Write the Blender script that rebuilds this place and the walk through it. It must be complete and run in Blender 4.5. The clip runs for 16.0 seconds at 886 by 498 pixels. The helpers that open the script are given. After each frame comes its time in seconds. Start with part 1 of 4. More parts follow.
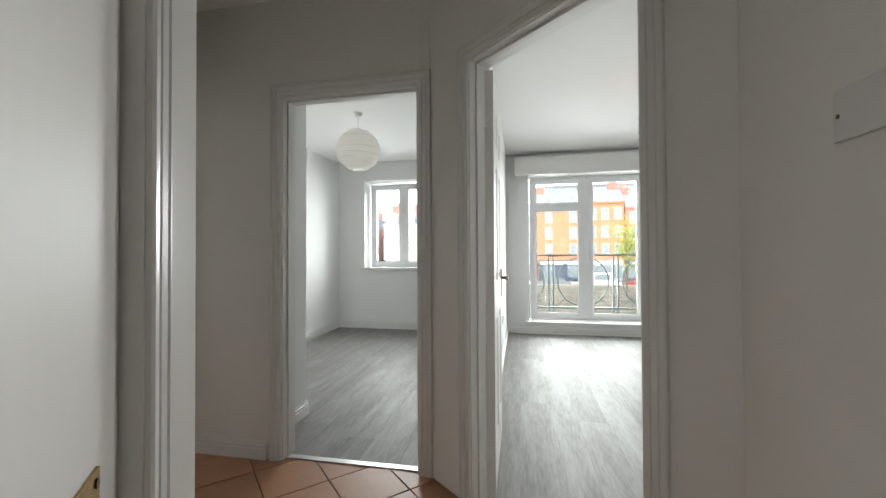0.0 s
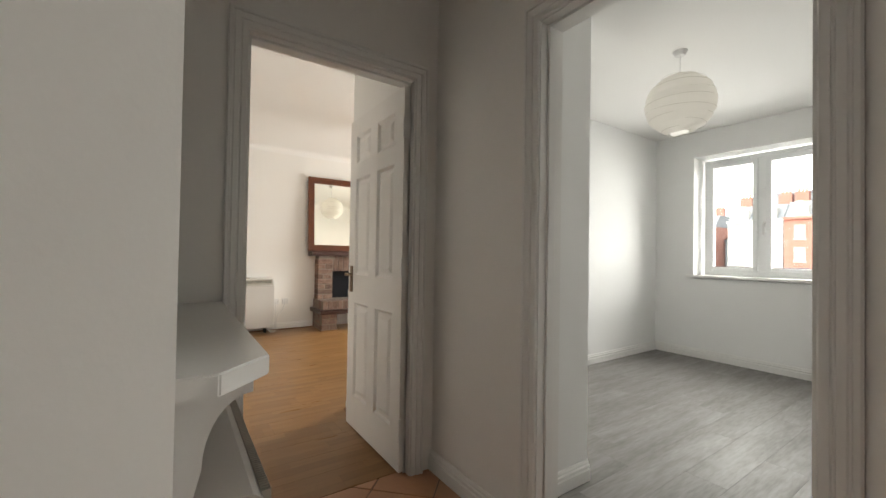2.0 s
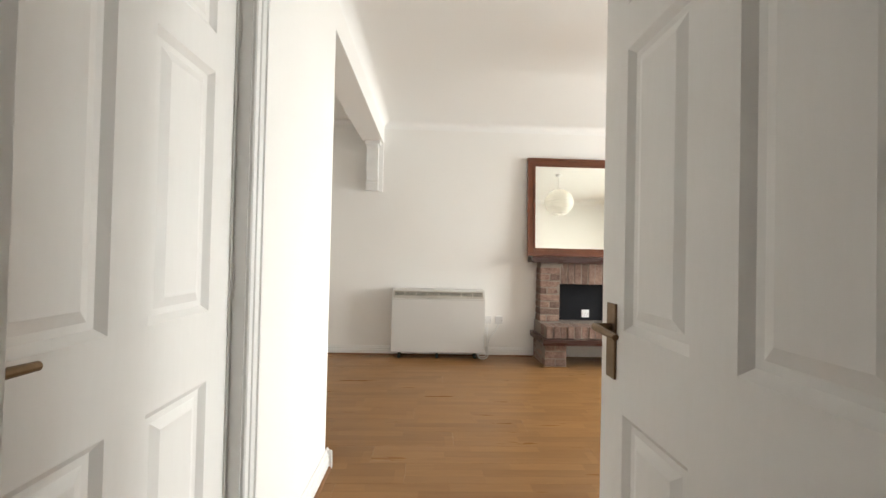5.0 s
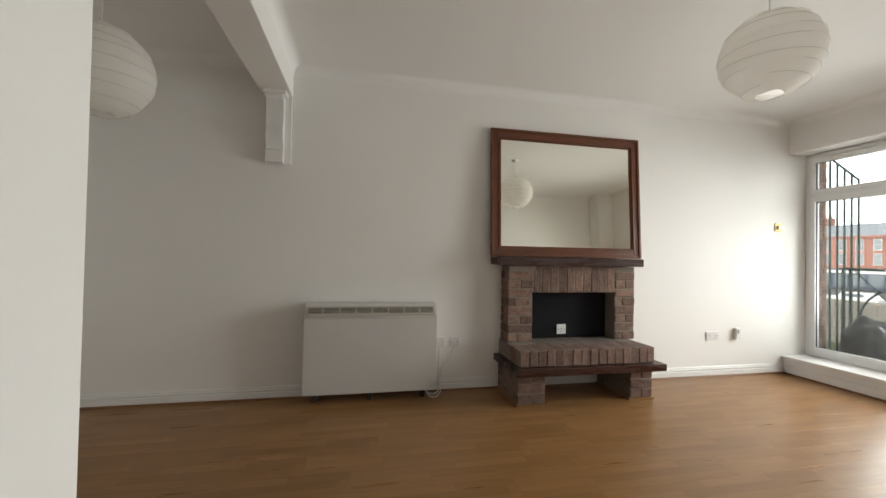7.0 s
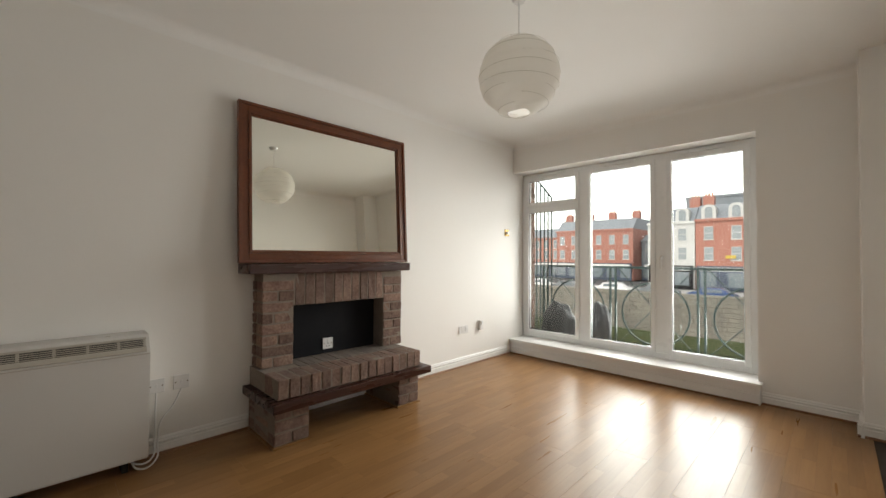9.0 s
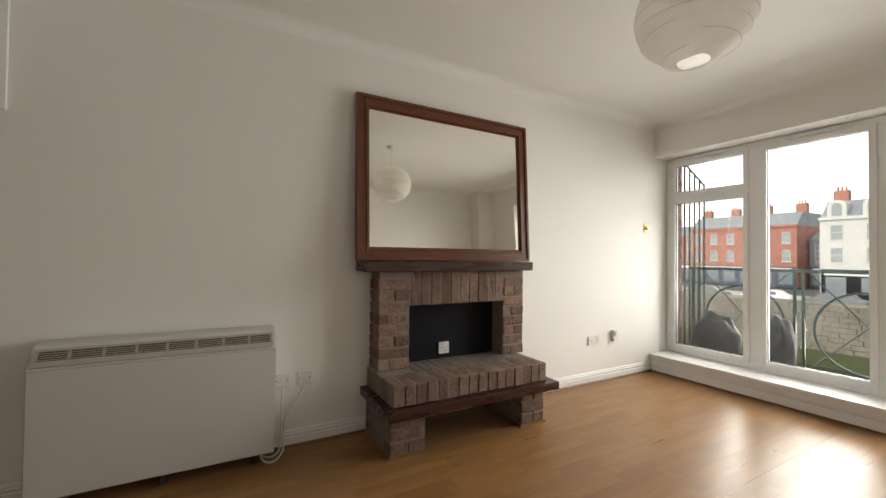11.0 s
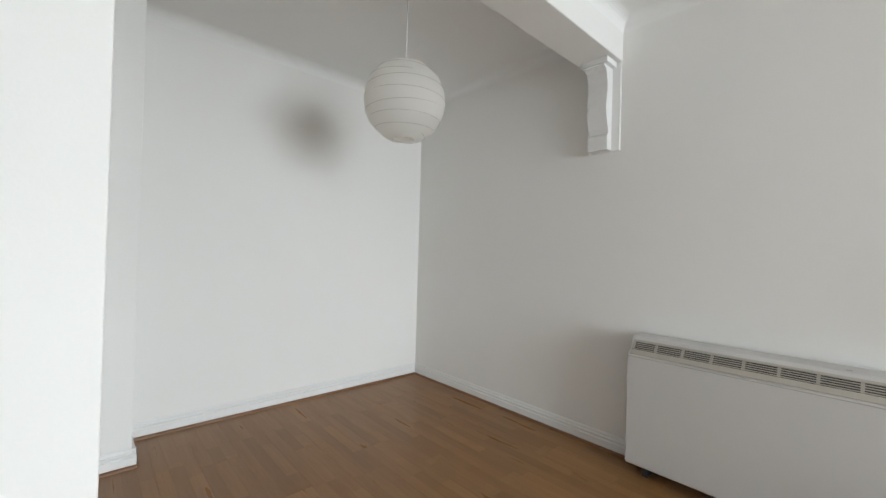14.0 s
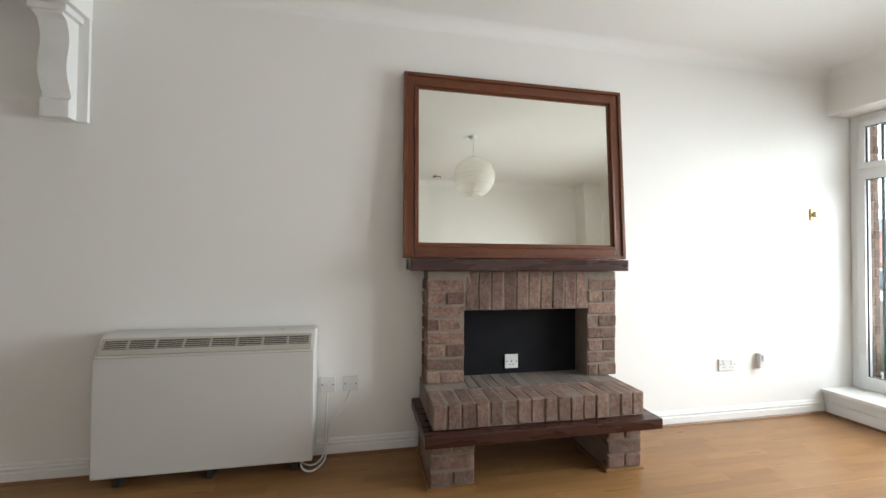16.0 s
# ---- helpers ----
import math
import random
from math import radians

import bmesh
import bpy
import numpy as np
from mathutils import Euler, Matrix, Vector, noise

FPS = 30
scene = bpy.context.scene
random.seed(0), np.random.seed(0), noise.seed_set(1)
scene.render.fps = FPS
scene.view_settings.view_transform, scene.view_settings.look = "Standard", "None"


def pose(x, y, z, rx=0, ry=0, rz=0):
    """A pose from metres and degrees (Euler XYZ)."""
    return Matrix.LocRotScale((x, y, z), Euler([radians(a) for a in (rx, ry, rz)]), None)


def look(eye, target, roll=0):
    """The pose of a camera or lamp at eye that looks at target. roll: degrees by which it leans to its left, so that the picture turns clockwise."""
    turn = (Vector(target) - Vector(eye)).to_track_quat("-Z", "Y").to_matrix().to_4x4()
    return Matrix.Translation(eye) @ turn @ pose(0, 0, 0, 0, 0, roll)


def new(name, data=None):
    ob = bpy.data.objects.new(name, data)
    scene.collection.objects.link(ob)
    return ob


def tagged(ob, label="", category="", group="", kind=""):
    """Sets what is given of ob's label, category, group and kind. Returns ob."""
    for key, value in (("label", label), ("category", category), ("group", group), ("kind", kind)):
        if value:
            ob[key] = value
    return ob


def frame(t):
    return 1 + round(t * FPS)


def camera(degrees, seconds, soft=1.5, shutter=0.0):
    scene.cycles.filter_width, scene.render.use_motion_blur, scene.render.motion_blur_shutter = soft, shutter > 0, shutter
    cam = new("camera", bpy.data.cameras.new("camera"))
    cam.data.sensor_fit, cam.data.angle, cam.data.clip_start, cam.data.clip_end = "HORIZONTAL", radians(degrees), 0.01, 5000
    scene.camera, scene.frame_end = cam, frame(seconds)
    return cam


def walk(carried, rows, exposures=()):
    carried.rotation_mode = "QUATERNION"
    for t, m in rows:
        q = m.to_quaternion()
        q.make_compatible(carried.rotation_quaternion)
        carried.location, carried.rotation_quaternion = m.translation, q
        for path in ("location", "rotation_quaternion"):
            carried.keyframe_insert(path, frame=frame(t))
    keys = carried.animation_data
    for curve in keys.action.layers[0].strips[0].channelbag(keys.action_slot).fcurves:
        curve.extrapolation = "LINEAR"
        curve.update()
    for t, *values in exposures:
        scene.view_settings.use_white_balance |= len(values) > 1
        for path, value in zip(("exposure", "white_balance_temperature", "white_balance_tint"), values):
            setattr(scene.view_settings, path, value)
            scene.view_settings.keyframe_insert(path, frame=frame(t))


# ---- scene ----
cam = camera(97.0, 16.0)
PATH = [
    (0, (0.395, 0.504, 1.137), (0.009, 2.466, 1.165), -0.3),
    (0.5, (0.378, 0.76, 1.142), (-0.218, 2.669, 1.164), -0.1),
    (1, (0.352, 0.966, 1.14), (-0.616, 2.716, 1.173), 0.3),
    (1.5, (0.244, 1.147, 1.152), (-1.095, 2.633, 1.165), 0.9),
    (2, (0.116, 1.342, 1.125), (-1.535, 2.469, 1.154), 0.9),
    (2.5, (-0.009, 1.532, 1.17), (-1.865, 2.28, 1.178), 1.1),
    (3, (-0.212, 1.662, 1.149), (-2.161, 2.11, 1.155), 1.2),
    (3.5, (-0.48, 1.741, 1.155), (-2.466, 1.979, 1.155), 1.2),
    (4, (-0.795, 1.796, 1.153), (-2.792, 1.905, 1.152), 1.6),
    (6.5, (-2.392, 1.928, 1.142), (-4.391, 1.983, 1.177), 1.2),
    (7, (-2.644, 1.893, 1.151), (-4.602, 2.298, 1.183), 1.1),
    (7.5, (-2.803, 1.98, 1.163), (-4.643, 2.763, 1.201), 0.8),
    (8, (-2.883, 2.053, 1.203), (-4.52, 3.201, 1.239), 0.4),
    (10.3, (-3.237, 2.14, 1.184), (-4.595, 3.608, 1.225), 0.3),
    (10.5, (-3.272, 2.175, 1.172), (-4.739, 3.533, 1.22), 0.2),
    (11, (-3.344, 2.236, 1.186), (-5.093, 3.205, 1.222), 0.7),
    (11.5, (-3.474, 2.309, 1.183), (-5.417, 2.781, 1.217), 1.0),
    (12, (-3.584, 2.34, 1.193), (-5.58, 2.221, 1.22), 1.4),
    (12.5, (-3.592, 2.323, 1.225), (-5.465, 1.623, 1.232), 1.6),
    (13, (-3.53, 2.311, 1.274), (-5.174, 1.172, 1.237), 1.4),
    (13.5, (-3.52, 2.34, 1.2), (-4.94, 0.932, 1.2), 1.7),
    (14, (-3.531, 2.384, 1.191), (-4.875, 0.903, 1.206), 1.6),
    (14.5, (-3.555, 2.416, 1.188), (-5.032, 1.067, 1.202), 1.5),
    (15, (-3.558, 2.481, 1.186), (-5.317, 1.529, 1.21), 1.1),
    (15.5, (-3.544, 2.577, 1.207), (-5.519, 2.262, 1.22), 0.9),
    (16, (-3.554, 2.752, 1.161), (-5.514, 3.147, 1.199), 0.5),
]
EXPOSURE = [(0, 1.45, 6600, 7), (1, 1.42, 6700, 8), (2, 1.55, 7200, 10), (3, 1.9, 7700, 13), (4, 2.0, 7000, 10), (6.5, 0.68, 6700, 7), (8, 0.33, 7100, 9), (10.5, 0.27, 7100, 9),
            (11.5, 0.58, 7900, 11), (12, 0.98, 8700, 11), (12.5, 1.15, 6500, 8), (13, 1.15, 6300, 7), (14.5, 1.08, 6050, 6), (15, 1.3, 6200, 7), (15.5, 1.35, 6250, 7), (16, 1.0, 6300, 6)]
walk(cam, [(t, look(eye, target, roll)) for t, eye, target, roll in PATH], EXPOSURE)


# ---- light ----
world = bpy.data.worlds.new("overcast_sky")
scene.world = world
world.use_nodes = True
wt = world.node_tree
sky = wt.nodes.new("ShaderNodeTexSky")
sky.sky_type, sky.sun_disc = "NISHITA", False
sky.sun_elevation, sky.sun_rotation = radians(38), radians(200)
pale = wt.nodes.new("ShaderNodeHueSaturation")
pale.inputs["Saturation"].default_value = 0.12
wt.links.new(sky.outputs[0], pale.inputs["Color"])
wt.links.new(pale.outputs[0], wt.nodes["Background"].inputs[0])
wt.nodes["Background"].inputs[1].default_value = 0.38
sun = new("sun", bpy.data.lights.new("sun", "SUN"))
sun.data.energy, sun.data.angle, sun.data.color = 0.3, radians(20), (1.0, 0.97, 0.92)
sun.matrix_world = look((0, 0, 0), (0.3, 0.62, -0.72))


def sky_light(name, x, y, z, sx, sy, aim, watts, colour):
    """Daylight that falls in through a window opening."""
    d = bpy.data.lights.new(name, "AREA")
    d.shape, d.size, d.size_y, d.energy, d.color = "RECTANGLE", sx, sy, watts, colour
    d.spread = radians(118)
    o = new(name, d)
    o.matrix_world = look((x, y, z), aim)
    return o


# the overcast sky as it comes in through the three window openings
SKY_TINT = (0.93, 0.975, 1.0)
sky_light("sky_light_living", -4.55, 6.88, 1.26, 2.10, 2.10, (-4.55, 0.0, -0.60), 78, SKY_TINT)
sky_light("sky_light_bedroom", -1.38, 6.80, 1.64, 1.08, 1.30, (-1.38, 0.0, -0.10), 23, SKY_TINT)
sky_light("sky_light_room", 1.34, 6.88, 1.26, 1.60, 2.10, (1.34, 0.0, -0.60), 44, SKY_TINT)


# ---- materials ----
def rgb(c):
    return (*c, 1.0)


def mat(name, base, other=None, rough=0.6, metal=0.0, scale=6.0, fine=60.0, amount=0.5, bump=0.1, stretch=(1, 1, 1), vary=0.0, spec=0.5):
    """A surface with a coarse and a fine noise between two colours, a bump, and a shade of its own for each piece."""
    m = bpy.data.materials.new(name)
    m.use_nodes = True
    t = m.node_tree
    n, b = t.nodes, t.nodes["Principled BSDF"]
    co = n.new("ShaderNodeTexCoord")
    mp = n.new("ShaderNodeMapping")
    mp.inputs["Scale"].default_value = stretch
    t.links.new(co.outputs["Object"], mp.inputs[0])
    seed = n.new("ShaderNodeObjectInfo")
    shift = n.new("ShaderNodeVectorMath")
    shift.operation = "ADD"
    grow = n.new("ShaderNodeMath")
    grow.operation = "MULTIPLY"
    grow.inputs[1].default_value = 37.0
    t.links.new(seed.outputs["Random"], grow.inputs[0])
    t.links.new(mp.outputs[0], shift.inputs[0])
    t.links.new(grow.outputs[0], shift.inputs[1])
    mix = None
    out = []
    for s, detail in ((scale, 4.0), (fine, 6.0)):
        k = n.new("ShaderNodeTexNoise")
        k.inputs["Scale"].default_value, k.inputs["Detail"].default_value = s, detail
        t.links.new(shift.outputs[0], k.inputs["Vector"])
        out.append(k)
    add = n.new("ShaderNodeMath")
    add.operation = "ADD"
    t.links.new(out[0].outputs[0], add.inputs[0])
    t.links.new(out[1].outputs[0], add.inputs[1])
    ramp = n.new("ShaderNodeMapRange")
    ramp.inputs[1].default_value, ramp.inputs[2].default_value = 0.7, 1.3
    ramp.inputs[3].default_value, ramp.inputs[4].default_value = 0.0, amount
    t.links.new(add.outputs[0], ramp.inputs[0])
    mix = n.new("ShaderNodeMix")
    mix.data_type = "RGBA"
    mix.inputs[6].default_value, mix.inputs[7].default_value = rgb(base), rgb(other or [c * 0.9 for c in base])
    t.links.new(ramp.outputs[0], mix.inputs[0])
    last = mix.outputs[2]
    if vary:
        hs = n.new("ShaderNodeHueSaturation")
        vr = n.new("ShaderNodeMapRange")
        vr.inputs[3].default_value, vr.inputs[4].default_value = 1 - vary, 1 + vary
        t.links.new(seed.outputs["Random"], vr.inputs[0])
        t.links.new(vr.outputs[0], hs.inputs["Value"])
        t.links.new(last, hs.inputs["Color"])
        last = hs.outputs[0]
    t.links.new(last, b.inputs["Base Color"])
    rr = n.new("ShaderNodeMapRange")
    rr.inputs[1].default_value, rr.inputs[2].default_value = 0.3, 0.7
    rr.inputs[3].default_value, rr.inputs[4].default_value = rough * 0.88, min(1.0, rough * 1.12)
    t.links.new(out[0].outputs[0], rr.inputs[0])
    t.links.new(rr.outputs[0], b.inputs["Roughness"])
    b.inputs["Metallic"].default_value = metal
    b.inputs["Specular IOR Level"].default_value = spec
    if bump:
        bp = n.new("ShaderNodeBump")
        bp.inputs["Strength"].default_value, bp.inputs["Distance"].default_value = bump, 0.004
        t.links.new(add.outputs[0], bp.inputs["Height"])
        t.links.new(bp.outputs[0], b.inputs["Normal"])
    return m


def glow(name, colour, strength):
    m = mat(name, colour, bump=0)
    b = m.node_tree.nodes["Principled BSDF"]
    b.inputs["Emission Color"].default_value, b.inputs["Emission Strength"].default_value = rgb(colour), strength
    return m


def glass_mat(name, tint=(1, 1, 1), gloss=1.0):
    m = bpy.data.materials.new(name)
    m.use_nodes = True
    t = m.node_tree
    t.nodes.remove(t.nodes["Principled BSDF"])
    clear, shine = t.nodes.new("ShaderNodeBsdfTransparent"), t.nodes.new("ShaderNodeBsdfGlossy")
    clear.inputs[0].default_value, shine.inputs["Roughness"].default_value = rgb(tint), 0.0
    fr, mul, mx = t.nodes.new("ShaderNodeFresnel"), t.nodes.new("ShaderNodeMath"), t.nodes.new("ShaderNodeMixShader")
    mul.operation = "MULTIPLY"
    mul.inputs[1].default_value = gloss
    t.links.new(fr.outputs[0], mul.inputs[0])
    t.links.new(mul.outputs[0], mx.inputs[0])
    t.links.new(clear.outputs[0], mx.inputs[1])
    t.links.new(shine.outputs[0], mx.inputs[2])
    t.links.new(mx.outputs[0], t.nodes["Material Output"].inputs[0])
    return m


def mirror_mat(name, tint):
    m = bpy.data.materials.new(name)
    m.use_nodes = True
    b = m.node_tree.nodes["Principled BSDF"]
    b.inputs["Base Color"].default_value, b.inputs["Metallic"].default_value, b.inputs["Roughness"].default_value = rgb(tint), 1.0, 0.01
    return m


def paper_mat(name):
    m = mat(name, (0.90, 0.885, 0.86), (0.84, 0.82, 0.79), rough=0.8, scale=5, fine=90, bump=0.15)
    t = m.node_tree
    b = t.nodes["Principled BSDF"]
    tr, mx = t.nodes.new("ShaderNodeBsdfTranslucent"), t.nodes.new("ShaderNodeMixShader")
    tr.inputs[0].default_value = (0.92, 0.90, 0.86, 1)
    mx.inputs[0].default_value = 0.68
    t.links.new(b.outputs[0], mx.inputs[1])
    t.links.new(tr.outputs[0], mx.inputs[2])
    t.links.new(mx.outputs[0], t.nodes["Material Output"].inputs[0])
    return m


WALL = mat("wall_paint_warm_white", (0.83, 0.81, 0.78), (0.80, 0.78, 0.75), rough=0.75, scale=1.3, fine=140, bump=0.06)
WALL_COOL = mat("wall_paint_white", (0.84, 0.84, 0.83), (0.81, 0.81, 0.80), rough=0.75, scale=1.3, fine=140, bump=0.06)
CEIL = mat("ceiling_paint", (0.85, 0.84, 0.82), (0.82, 0.81, 0.79), rough=0.85, scale=1.0, fine=160, bump=0.05)
GLOSS = mat("gloss_white_paint", (0.80, 0.79, 0.77), (0.76, 0.75, 0.73), rough=0.32, scale=3, fine=40, bump=0.03)
DOORP = mat("door_paint", (0.79, 0.765, 0.735), (0.75, 0.725, 0.69), rough=0.55, scale=4, fine=80, stretch=(1, 1, 0.15), bump=0.05)
UPVC = mat("white_plastic_frame", (0.82, 0.83, 0.83), (0.78, 0.79, 0.79), rough=0.3, scale=3, fine=30, bump=0.0)
OAK = mat("oak_laminate", (0.29, 0.152, 0.060), (0.235, 0.116, 0.042), rough=0.31, scale=2.2, fine=9, stretch=(10, 0.8, 1), amount=0.7, bump=0.0, vary=0.05, spec=0.29)


def strips(m, wide, long, dark):
    """Narrow wood strips within each laminate board, each a little lighter or darker than the next."""
    t = m.node_tree
    b = t.nodes["Principled BSDF"]
    source = b.inputs["Base Color"].links[0].from_socket
    co, mp, br, mx = t.nodes.new("ShaderNodeTexCoord"), t.nodes.new("ShaderNodeMapping"), t.nodes.new("ShaderNodeTexBrick"), t.nodes.new("ShaderNodeMix")
    mp.inputs["Rotation"].default_value = (0, 0, radians(90))
    br.inputs["Scale"].default_value = 1.0
    br.inputs["Brick Width"].default_value, br.inputs["Row Height"].default_value, br.inputs["Mortar Size"].default_value = long, wide, 0.0006
    br.inputs["Color1"].default_value, br.inputs["Color2"].default_value, br.inputs["Mortar"].default_value = (1, 1, 1, 1), (dark, dark * 0.97, dark * 0.93, 1), (0.72, 0.68, 0.62, 1)
    br.offset_frequency, br.offset = 3, 0.37
    t.links.new(co.outputs["Object"], mp.inputs[0])
    t.links.new(mp.outputs[0], br.inputs["Vector"])
    mx.data_type, mx.blend_type = "RGBA", "MULTIPLY"
    mx.inputs[0].default_value = 1.0
    t.links.new(source, mx.inputs[6])
    t.links.new(br.outputs["Color"], mx.inputs[7])
    t.links.new(mx.outputs[2], b.inputs["Base Color"])


strips(OAK, 0.0643, 0.41, 0.80)
OAKTRIM = mat("brown_wood_bead", (0.20, 0.09, 0.035), (0.14, 0.06, 0.02), rough=0.45, scale=8, fine=40, bump=0.05)
GREY = mat("grey_laminate", (0.275, 0.262, 0.253), (0.18, 0.168, 0.16), rough=0.55, scale=2.0, fine=12, stretch=(6, 0.8, 1), amount=1.0, bump=0.0, vary=0.08, spec=0.25)
TILE = mat("terracotta_tile", (0.46, 0.24, 0.135), (0.38, 0.18, 0.095), rough=0.42, scale=5, fine=50, bump=0.1, vary=0.07)
GROUT = mat("dark_grout", (0.14, 0.10, 0.08), rough=0.95, scale=20, fine=120)
UNDER = mat("dark_underlay", (0.05, 0.035, 0.025), rough=0.95)
BRICK = mat("rough_red_brown_brick", (0.110, 0.055, 0.040), (0.24, 0.160, 0.122), rough=0.92, scale=11, fine=55, amount=1.0, bump=1.0, vary=0.28)
BRICKTOP = mat("sooty_hearth_brick", (0.12, 0.095, 0.082), (0.20, 0.165, 0.14), rough=0.9, scale=14, fine=90, amount=0.9, bump=0.9, vary=0.22)
MORTAR = mat("grey_brown_mortar", (0.22, 0.178, 0.145), (0.15, 0.118, 0.096), rough=0.97, scale=25, fine=160, bump=0.8)
MAHOG = mat("dark_mahogany_varnish", (0.042, 0.013, 0.009), (0.026, 0.008, 0.006), rough=0.28, scale=3, fine=30, stretch=(8, 1, 8), bump=0.05)
FRAMEW = mat("reddish_pine_frame", (0.15, 0.042, 0.013), (0.085, 0.022, 0.007), rough=0.33, scale=5, fine=40, stretch=(6, 1.5, 1.5), amount=0.8, bump=0.05)
BLACKP = mat("black_fire_panel", (0.006, 0.006, 0.008), (0.009, 0.009, 0.011), rough=0.8, scale=4, fine=60, spec=0.2)
HEAT = mat("heater_cream_steel", (0.57, 0.55, 0.525), (0.54, 0.52, 0.495), rough=0.42, scale=2, fine=200, bump=0.05)
HEATG = mat("heater_grille_beige", (0.42, 0.385, 0.33), (0.37, 0.335, 0.29), rough=0.5, bump=0.02)
# near-black for slots and holes, and for the shade painted on the heater feet
SLOT_SHADE = mat("slot_and_foot_shade", (0.03, 0.028, 0.025), rough=0.8)
PLAST = mat("white_plastic", (0.72, 0.71, 0.70), (0.68, 0.67, 0.66), rough=0.35, bump=0)
BRASS = mat("aged_brass", (0.42, 0.27, 0.10), (0.25, 0.16, 0.07), rough=0.38, metal=1.0, scale=20, fine=90)
BRONZE = mat("dull_bronze", (0.19, 0.13, 0.08), (0.13, 0.09, 0.05), rough=0.42, metal=1.0, scale=20, fine=90)
STEEL = mat("brushed_steel", (0.6, 0.6, 0.6), (0.5, 0.5, 0.5), rough=0.35, metal=1.0)
PAPER = paper_mat("rice_paper")
WIRE = mat("paper_rib_wire", (0.58, 0.55, 0.50), rough=0.7, bump=0)
RAIL = mat("dark_green_metal", (0.012, 0.032, 0.029), (0.02, 0.045, 0.04), rough=0.5, scale=15, fine=80)
BLACKC = mat("black_cover", (0.007, 0.007, 0.008), (0.014, 0.014, 0.016), rough=0.7, scale=8, fine=40, bump=0.5)
GLASS = glass_mat("window_glass", (0.97, 0.985, 0.98), 0.8)
MIRROR = mirror_mat("silver_mirror", (0.86, 0.865, 0.80))
MIRROR_H = mirror_mat("greenish_mirror", (0.78, 0.81, 0.76))
SHADE = mat("dark_copper_shade", (0.035, 0.02, 0.015), (0.06, 0.03, 0.02), rough=0.5)
SHADEGLOW = glow("glowing_shade_lining", (1.0, 0.22, 0.03), 0.13)
RUBBER = mat("black_rubber", (0.02, 0.02, 0.02), rough=0.7, bump=0)
DARKG = mat("dark_window_pane", (0.13, 0.155, 0.17), (0.19, 0.215, 0.235), rough=0.12, scale=0.8, fine=3, bump=0)
FAR_RED = mat("far_red_brick", (0.33, 0.145, 0.11), (0.26, 0.11, 0.085), rough=0.9, scale=0.6, fine=5, vary=0.05)
FAR_ORANGE = mat("far_orange_brick", (0.40, 0.17, 0.09), (0.33, 0.135, 0.07), rough=0.9, scale=0.6, fine=5)
FAR_WHITE = mat("far_white_render", (0.47, 0.47, 0.46), (0.38, 0.38, 0.37), rough=0.9, scale=0.5, fine=4)
FAR_GREY = mat("far_grey_render", (0.20, 0.22, 0.24), (0.15, 0.17, 0.19), rough=0.9, scale=0.5, fine=4)
SLATE = mat("roof_slate", (0.17, 0.19, 0.215), (0.24, 0.255, 0.27), rough=0.7, scale=1, fine=8)
STONE = mat("quay_stone", (0.22, 0.20, 0.165), (0.12, 0.112, 0.095), rough=0.95, scale=0.5, fine=3.0, amount=1.0, vary=0.15)
ALGAE = mat("green_weed", (0.05, 0.065, 0.025), (0.035, 0.045, 0.02), rough=0.95, scale=0.8, fine=5)
ASPH = mat("asphalt", (0.055, 0.055, 0.057), (0.075, 0.075, 0.075), rough=0.9, scale=0.5, fine=30)
PAVE = mat("grey_paving", (0.34, 0.335, 0.325), (0.28, 0.275, 0.265), rough=0.9, scale=1, fine=14)
WATER = mat("river_water", (0.03, 0.04, 0.035), (0.045, 0.055, 0.045), rough=0.12, scale=0.5, fine=3, bump=0.4)
LEAF = mat("spring_leaves", (0.22, 0.27, 0.03), (0.32, 0.33, 0.05), rough=0.8, scale=3, fine=20)
BARK = mat("tree_bark", (0.09, 0.07, 0.05), rough=0.95, bump=0.6)
SHOPB = mat("dark_blue_shopfront", (0.03, 0.045, 0.08), (0.02, 0.03, 0.05), rough=0.5)
SIGNW = mat("pale_sign", (0.6, 0.6, 0.58), rough=0.6, bump=0)
YELLOW = mat("yellow_sign", (0.5, 0.36, 0.04), rough=0.6, bump=0)
CARS = [mat("car_paint_" + n, c, rough=0.25, bump=0) for n, c in (("white", (0.7, 0.7, 0.7)), ("grey", (0.16, 0.17, 0.18)), ("blue", (0.04, 0.08, 0.2)), ("teal", (0.05, 0.22, 0.22)), ("red", (0.3, 0.03, 0.03)))]


# ---- mesh helpers ----
def box_into(bm, x0, x1, y0, y1, z0, z1, bevel=0.0, m=None):
    r = bmesh.ops.create_cube(bm, size=1.0)
    v = r["verts"]
    bmesh.ops.scale(bm, vec=(x1 - x0, y1 - y0, z1 - z0), verts=v)
    bmesh.ops.translate(bm, vec=((x0 + x1) / 2, (y0 + y1) / 2, (z0 + z1) / 2), verts=v)
    if bevel:
        e = list({e for q in v for e in q.link_edges})
        r = bmesh.ops.bevel(bm, geom=e, offset=bevel, segments=2, affect="EDGES", profile=0.6)
        v = list({q for f in r["faces"] for q in f.verts})
    if m:
        bmesh.ops.transform(bm, matrix=m, verts=v)
    return v


def cyl_into(bm, a, b, r0, r1=None, n=12):
    a, b = Vector(a), Vector(b)
    m = Matrix.Translation((a + b) / 2) @ (b - a).to_track_quat("Z", "Y").to_matrix().to_4x4()
    return bmesh.ops.create_cone(bm, cap_ends=True, segments=n, radius1=r0, radius2=r0 if r1 is None else r1, depth=(b - a).length, matrix=m)["verts"]


